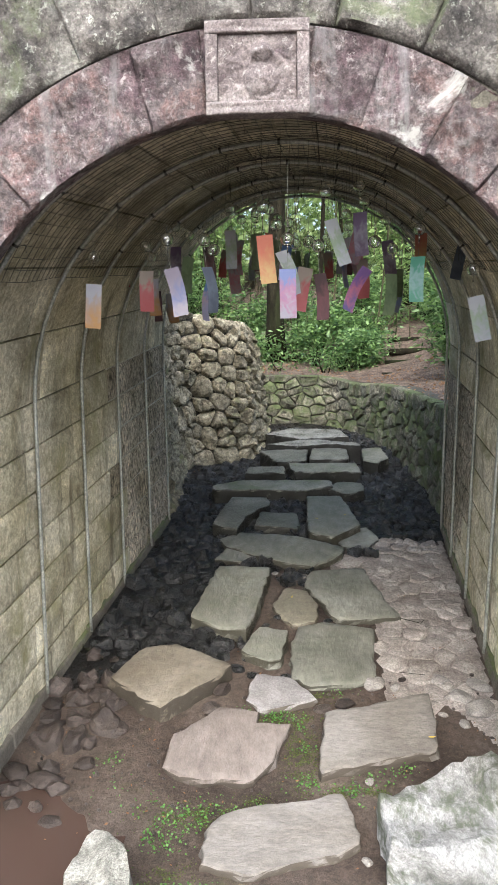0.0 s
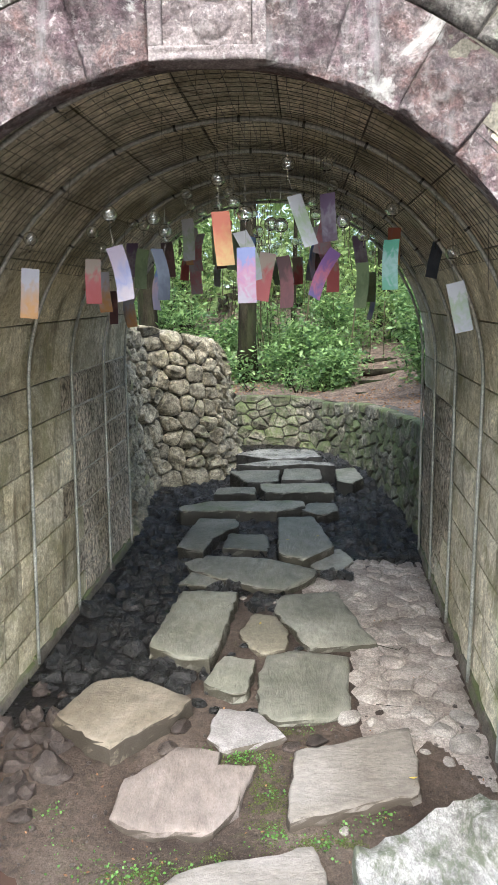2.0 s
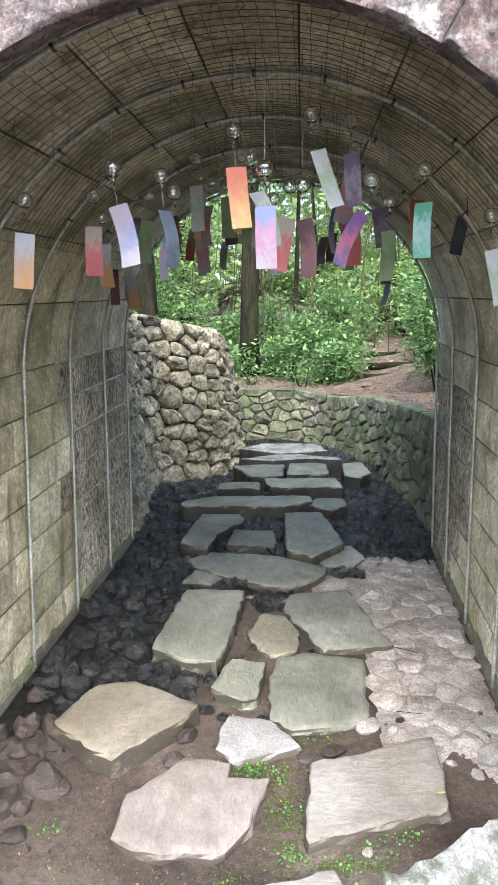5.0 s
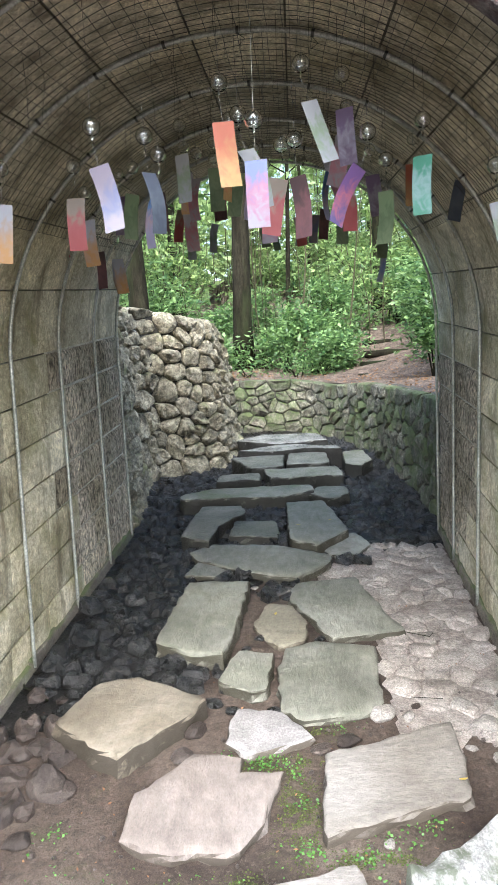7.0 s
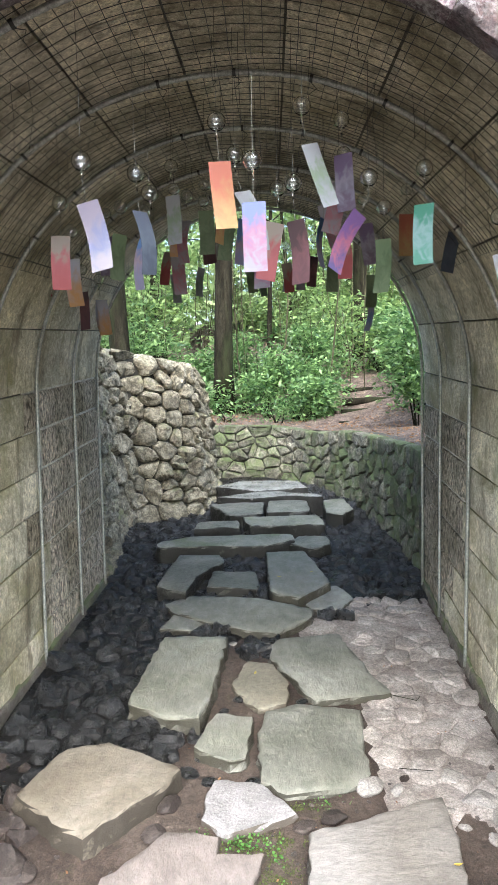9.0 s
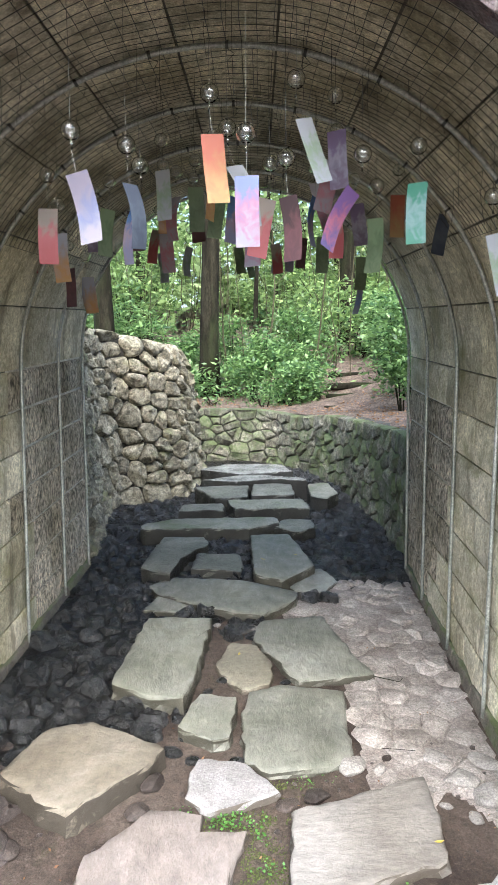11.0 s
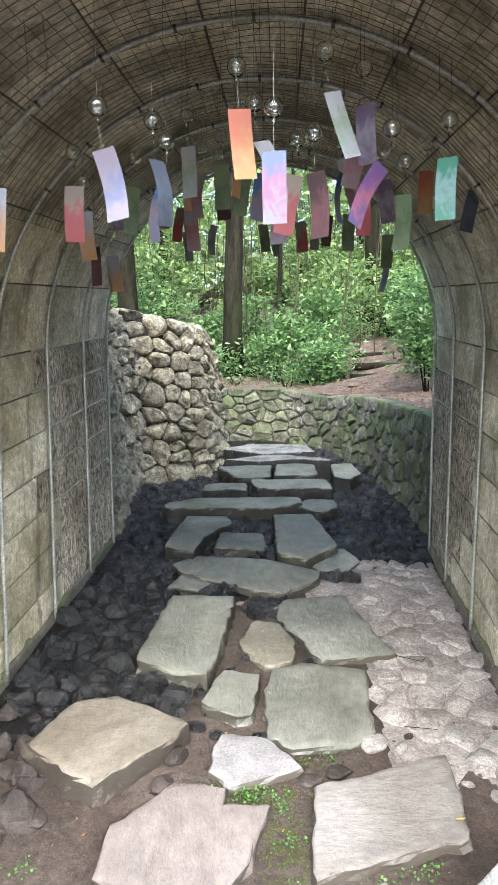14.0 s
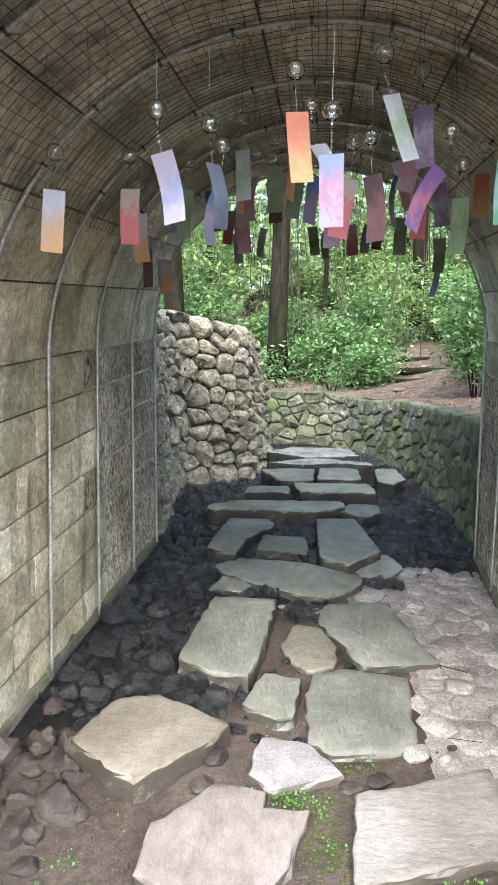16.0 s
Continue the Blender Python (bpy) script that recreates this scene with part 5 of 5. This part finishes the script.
def puddle():
    """Shallow reddish water that fills the hollow in the front corner by the wall."""
    bm = bmesh.new()
    bm.faces.new([bm.verts.new((-1.04 + 0.56 * math.cos(2 * math.pi * k / 32), 2.35 + 0.75 * math.sin(2 * math.pi * k / 32), 0)) for k in range(32)])
    ob = solid("puddle", bm, M["puddle"])
    ob.location.z = lift(2.35) - 0.004
    return tagged(ob, "shallow reddish-brown muddy puddle by the wall foot", "puddle", kind="structure")


puddle()
tagged(mud(), "wet mud coloured with the black shade between the stones", "ground")
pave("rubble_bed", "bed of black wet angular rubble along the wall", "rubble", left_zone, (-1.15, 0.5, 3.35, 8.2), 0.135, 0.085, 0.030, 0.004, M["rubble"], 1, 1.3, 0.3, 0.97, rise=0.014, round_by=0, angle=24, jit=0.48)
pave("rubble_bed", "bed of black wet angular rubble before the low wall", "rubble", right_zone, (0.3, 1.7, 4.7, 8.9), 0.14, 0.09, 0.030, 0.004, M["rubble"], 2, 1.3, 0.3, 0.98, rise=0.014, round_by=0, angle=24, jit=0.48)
pave("cobbled_floor", "pale worn flat stones bedded beside the path", "paving", cobble_zone, (0.4, 1.6, 2.8, 5.6), 0.155, 0.095, 0.013, 0.003, M["cobble"], 3, 1.2, 0.09, 0.92, name="cobble", sink=-0.002, rise=0.006, jit=0.5, round_by=0, angle=26)
pave("foot_stones", "flat muddy brown stones bedded in wet earth along the wall foot", "stones", foot_zone, (-1.25, -0.2, 2.5, 3.75), 0.15, 0.10, 0.028, 0.007, M["mudstone"], 5, 1.1, 0.25, 0.8, rise=0.012, round_by=1, angle=30, jit=0.5)
scatter("loose_stones", "loose small grey stones lying on the earth", "stones", ROCKS, M["mudstone"], dirt_zone, 160, 0.018, 0.7, 4, sink=0.3, spacing=1.5)
scatter("edge_stones", "dark brown stones half buried along the wall foot", "stones", ROCKS, M["mudstone"], lambda r: (lambda y: (wall_x(y, -1) + r.uniform(0.02, 0.35), y))(r.uniform(2.5, 3.6)), 16, 0.09, 0.6, 6, sink=0.3)


def lone(x, y, r, flat, material, seed, label):
    m = rock_mesh("stone", seed, 3, 0.35, 1.0, 0.6)
    m.materials.append(material)
    m.polygons.foreach_set("use_smooth", [True] * len(m.polygons))
    m.set_sharp_from_angle(angle=radians(30))
    ob = new("stone", m)
    rg = random.Random(seed)
    ob.matrix_world = Matrix.Translation((x, y, gz(x, y) + r * flat * 0.18)) @ Matrix.Rotation(rg.uniform(0, 6.28), 4, "Z") @ Matrix.Diagonal((r, r * 0.72, r * flat, 1))
    tagged(ob, label, "stone", "single stones round the slabs")


for k, (x, y, r, f) in enumerate(((-0.82, 3.18, 0.12, 0.5), (-1.0, 2.7, 0.14, 0.5), (-0.87, 2.66, 0.16, 0.4), (-0.72, 2.74, 0.10, 0.5), (-0.93, 3.0, 0.13, 0.3), (-0.70, 3.05, 0.10, 0.3), (-0.78, 2.42, 0.12, 0.25),
                                  (-0.15, 3.25, 0.11, 0.5), (-0.20, 3.10, 0.12, 0.3), (0.33, 3.10, 0.10, 0.3), (0.44, 3.13, 0.12, 0.3), (-0.62, 2.98, 0.12, 0.3))):
    lone(x, y, r, f, M["mudstone"], 300 + k, "muddy brown stone half sunk in the wet earth")
for k, (x, y, r, f) in enumerate(((-0.08, 3.45, 0.09, 0.45), (0.0, 3.38, 0.07, 0.5), (-0.02, 3.55, 0.08, 0.4), (0.17, 3.36, 0.07, 0.45), (0.24, 3.33, 0.06, 0.4), (0.16, 4.0, 0.08, 0.4), (0.08, 3.9, 0.06, 0.4), (0.2, 4.5, 0.07, 0.4), (0.42, 4.42, 0.06, 0.4), (0.3, 4.6, 0.09, 0.4), (0.45, 3.95, 0.06, 0.4), (-0.4, 3.75, 0.12, 0.4), (-0.5, 3.62, 0.10, 0.4), (-0.33, 3.66, 0.08, 0.4), (-0.05, 3.68, 0.07, 0.4))):
    lone(x, y, r, f, M["rubble"], 380 + k, "small black wet stone wedged between the slabs")
for k, (x, y, r, f) in enumerate(((0.98, 3.15, 0.14, 0.45), (1.06, 3.06, 0.16, 0.45), (0.60, 3.27, 0.13, 0.4), (0.70, 3.24, 0.08, 0.4), (0.88, 3.03, 0.05, 0.4), (0.96, 2.96, 0.07, 0.4), (0.86, 3.12, 0.05, 0.4), (1.12, 3.25, 0.14, 0.3), (0.94, 3.3, 0.14, 0.2),
                                  (0.39, 2.20, 0.045, 0.6), (0.33, 2.44, 0.06, 0.4), (0.23, 4.48, 0.09, 0.5), (0.36, 4.55, 0.08, 0.5), (0.16, 4.62, 0.06, 0.4), (0.47, 2.62, 0.05, 0.3))):
    lone(x, y, r, f, M["pebble"], 340 + k, "pale worn stone lying on the earth beside the slabs")


def clover():
    """Clumps of clover leaves between the front slabs."""
    r = np.random.default_rng(4)
    pts = []
    for x, y, s, n in ((-0.28, 2.42, 0.08, 130), (-0.08, 2.40, 0.11, 200), (0.20, 2.62, 0.04, 40), (0.22, 2.8, 0.03, 30), (0.12, 3.02, 0.06, 130), (-0.25, 2.02, 0.08, 260), (0.30, 2.50, 0.05, 40), (0.36, 2.46, 0.04, 30), (-0.42, 2.0, 0.03, 25)):
        q = r.normal(size=(n, 3)) * (s, s * 0.5, 0) + (x, y, 0.0)
        q[:, 2] = [gz(a, b) + 0.004 for a, b in q[:, :2]] + r.uniform(0, 0.02, n)
        pts.append(q)
    for x, y, s, n in ((0.20, 2.95, 0.02, 22), (0.22, 2.58, 0.03, 25), (0.50, 2.62, 0.05, 50), (0.62, 2.66, 0.04, 40), (0.38, 2.56, 0.04, 50), (-0.62, 2.75, 0.04, 30), (-0.50, 2.55, 0.08, 40), (-0.34, 2.30, 0.05, 110), (-0.30, 2.05, 0.05, 120), (-0.05, 3.06, 0.04, 60), (0.42, 3.20, 0.05, 35)):
        q = r.normal(size=(n, 3)) * (s, s * 0.7, 0) + (x, y, 0.0)
        q[:, 2] = [gz(a, b) + 0.004 for a, b in q[:, :2]] + r.uniform(0, 0.02, n)
        pts.append(q)
    q = np.concatenate(pts)
    q = np.array([p for p in q if not on_slab(p[0], p[1], 1.07)])
    ob = leaves("clover", q, 0.011, r, LEAF["clover"], wide=0.9, droop=0.0)
    tagged(ob, "small bright green clover growing between the slabs", "plant", kind="stuff")


clover()


def ground_moss():
    """Low moss that tints the earth between the slabs."""
    r = np.random.default_rng(12)
    pts = []
    for x, y, a, b, n in ((0.20, 2.80, 0.06, 0.16, 2600), (0.16, 3.03, 0.12, 0.035, 1300), (0.42, 2.56, 0.16, 0.035, 1300), (-0.22, 2.44, 0.16, 0.05, 1500), (-0.30, 2.08, 0.07, 0.10, 1500), (0.32, 3.17, 0.05, 0.04, 600), (-0.02, 2.50, 0.06, 0.04, 500)):
        q = r.normal(size=(n, 3)) * (a * 0.7, b * 0.7, 0) + (x, y, 0.0)
        pts.append(np.array([p for p in q if noise.noise(Vector((p[0] * 22, p[1] * 22, 6))) > -0.1 and not on_slab(p[0], p[1], 1.03)]))
    q = np.concatenate(pts)
    q[:, 2] = [gz(a, b) + 0.002 for a, b in q[:, :2]]
    ob = leaves("ground_moss", q, 0.007, r, LEAF["moss"], wide=0.8, droop=0.0)
    tagged(ob, "low olive-green moss on the damp earth between the slabs", "moss", kind="stuff")


ground_moss()


def debris():
    """Fallen leaves and crumbs on the ground."""
    r = np.random.default_rng(8)
    pts = []
    while len(pts) < 420:
        x, y = r.uniform(-1.2, 1.6), r.uniform(1.3, 8.5) if r.random() < 0.6 else r.uniform(1.3, 3.2)
        if y > 2.3 and (y < 5.6 and (x < wall_x(y, -1) + 0.05 or x > wall_x(y, 1) - 0.05) or y > 5.6 and (x < -0.6 or x > 1.5)):
            continue
        on = on_slab(x, y, 1.0)
        if on and r.random() < 0.85 or on_slab(x, y, 1.12) and not on:
            continue
        pts.append((x, y, (lift(y) + 0.06 + 0.04 * (y > 3.9) if on else gz(x, y) + 0.012)))
    pts = np.array([p for p in pts if p[2] < lift(p[1]) + 0.05])
    ob = leaves("fallen_leaves", pts, 0.014, r, LEAF["dry"], wide=0.5, droop=0.0)
    tagged(ob, "tiny dry leaf scraps scattered on the damp ground", "litter", kind="stuff")
    q = []
    while len(q) < 5200:
        s = r.uniform(0, length(BACK))
        p, d = along(BACK, s)
        o = r.uniform(0.1, 3.0)
        x, y = p.x - d.y * o, p.y + d.x * o
        q.append((x, y, bank_height(s, o) + 0.015))
    ob = leaves("leaf_litter", np.array(q), 0.036, r, LEAF["dry"], wide=0.5, droop=0.0)
    tagged(ob, "reddish-brown dead leaves lying on the bank", "litter", kind="stuff")


debris()


def twig(pts, r, material, label, name="twig"):
    bm = bmesh.new()
    tube(bm, pts, r, 5)
    tagged(solid(name, bm, material), label, name)


twig([(-0.98, 3.86, 0.05), (-0.93, 3.66, 0.03), (-0.80, 3.55, 0.015)], 0.003, M["bark"], "thin dark curved twig lying by the wall foot")
twig([(0.85, 3.95, 0.045), (0.97, 3.85, 0.05), (1.0, 3.9, 0.045)], 0.002, M["bark"], "thin dark twig lying on the pale floor")
twig([(0.74, 3.35, 0.02), (0.86, 3.30, 0.03)], 0.0015, M["bark"], "thin dark twig lying on the pale floor")
twig([(0.215, 3.05, 2.56), (0.222, 3.05, 2.36), (0.210, 3.05, 2.32), (0.218, 3.05, 2.27), (0.21, 3.05, 2.22)], 0.0012, M["string"], "loose pale wire hanging from the mesh", "loose_wire")


def fallen_leaf(x, y, over, turn):
    """A curled yellow leaf on a slab."""
    bm = bmesh.new()
    rows = [(-0.014, 0.001, 0.002), (-0.006, 0.006, 0.0005), (0.004, 0.0065, 0.0), (0.012, 0.003, 0.002), (0.017, 0.0006, 0.004)]
    line = [[bm.verts.new((a, k * w, z + 0.0025 * abs(k))) for k in (-1, 0, 1)] for a, w, z in rows]
    for p, q in zip(line, line[1:]):
        for k in (0, 1):
            bm.faces.new((p[k], q[k], q[k + 1], p[k + 1]))
    bmesh.ops.solidify(bm, geom=bm.faces[:], thickness=0.0006)
    ob = solid("fallen_leaf", bm, yellow_leaf)
    ob.matrix_world = Matrix.Translation((x, y, lift(y) + over)) @ Matrix.Rotation(turn, 4, "Z")
    tagged(ob, "small curled yellow leaf lying on a stone slab", "leaf", "yellow leaves on the slabs")


yellow_leaf = plain("yellow_leaf", (0.45, 0.34, 0.06), 0.7)
for k, (x, y, over) in enumerate([(0.769, 2.803, 0.05), (0.25, 4.19, 0.036), (0.52, 5.40, 0.106), (0.75, 5.471, 0.106)]):
    fallen_leaf(x, y, over, 1.3 * k)
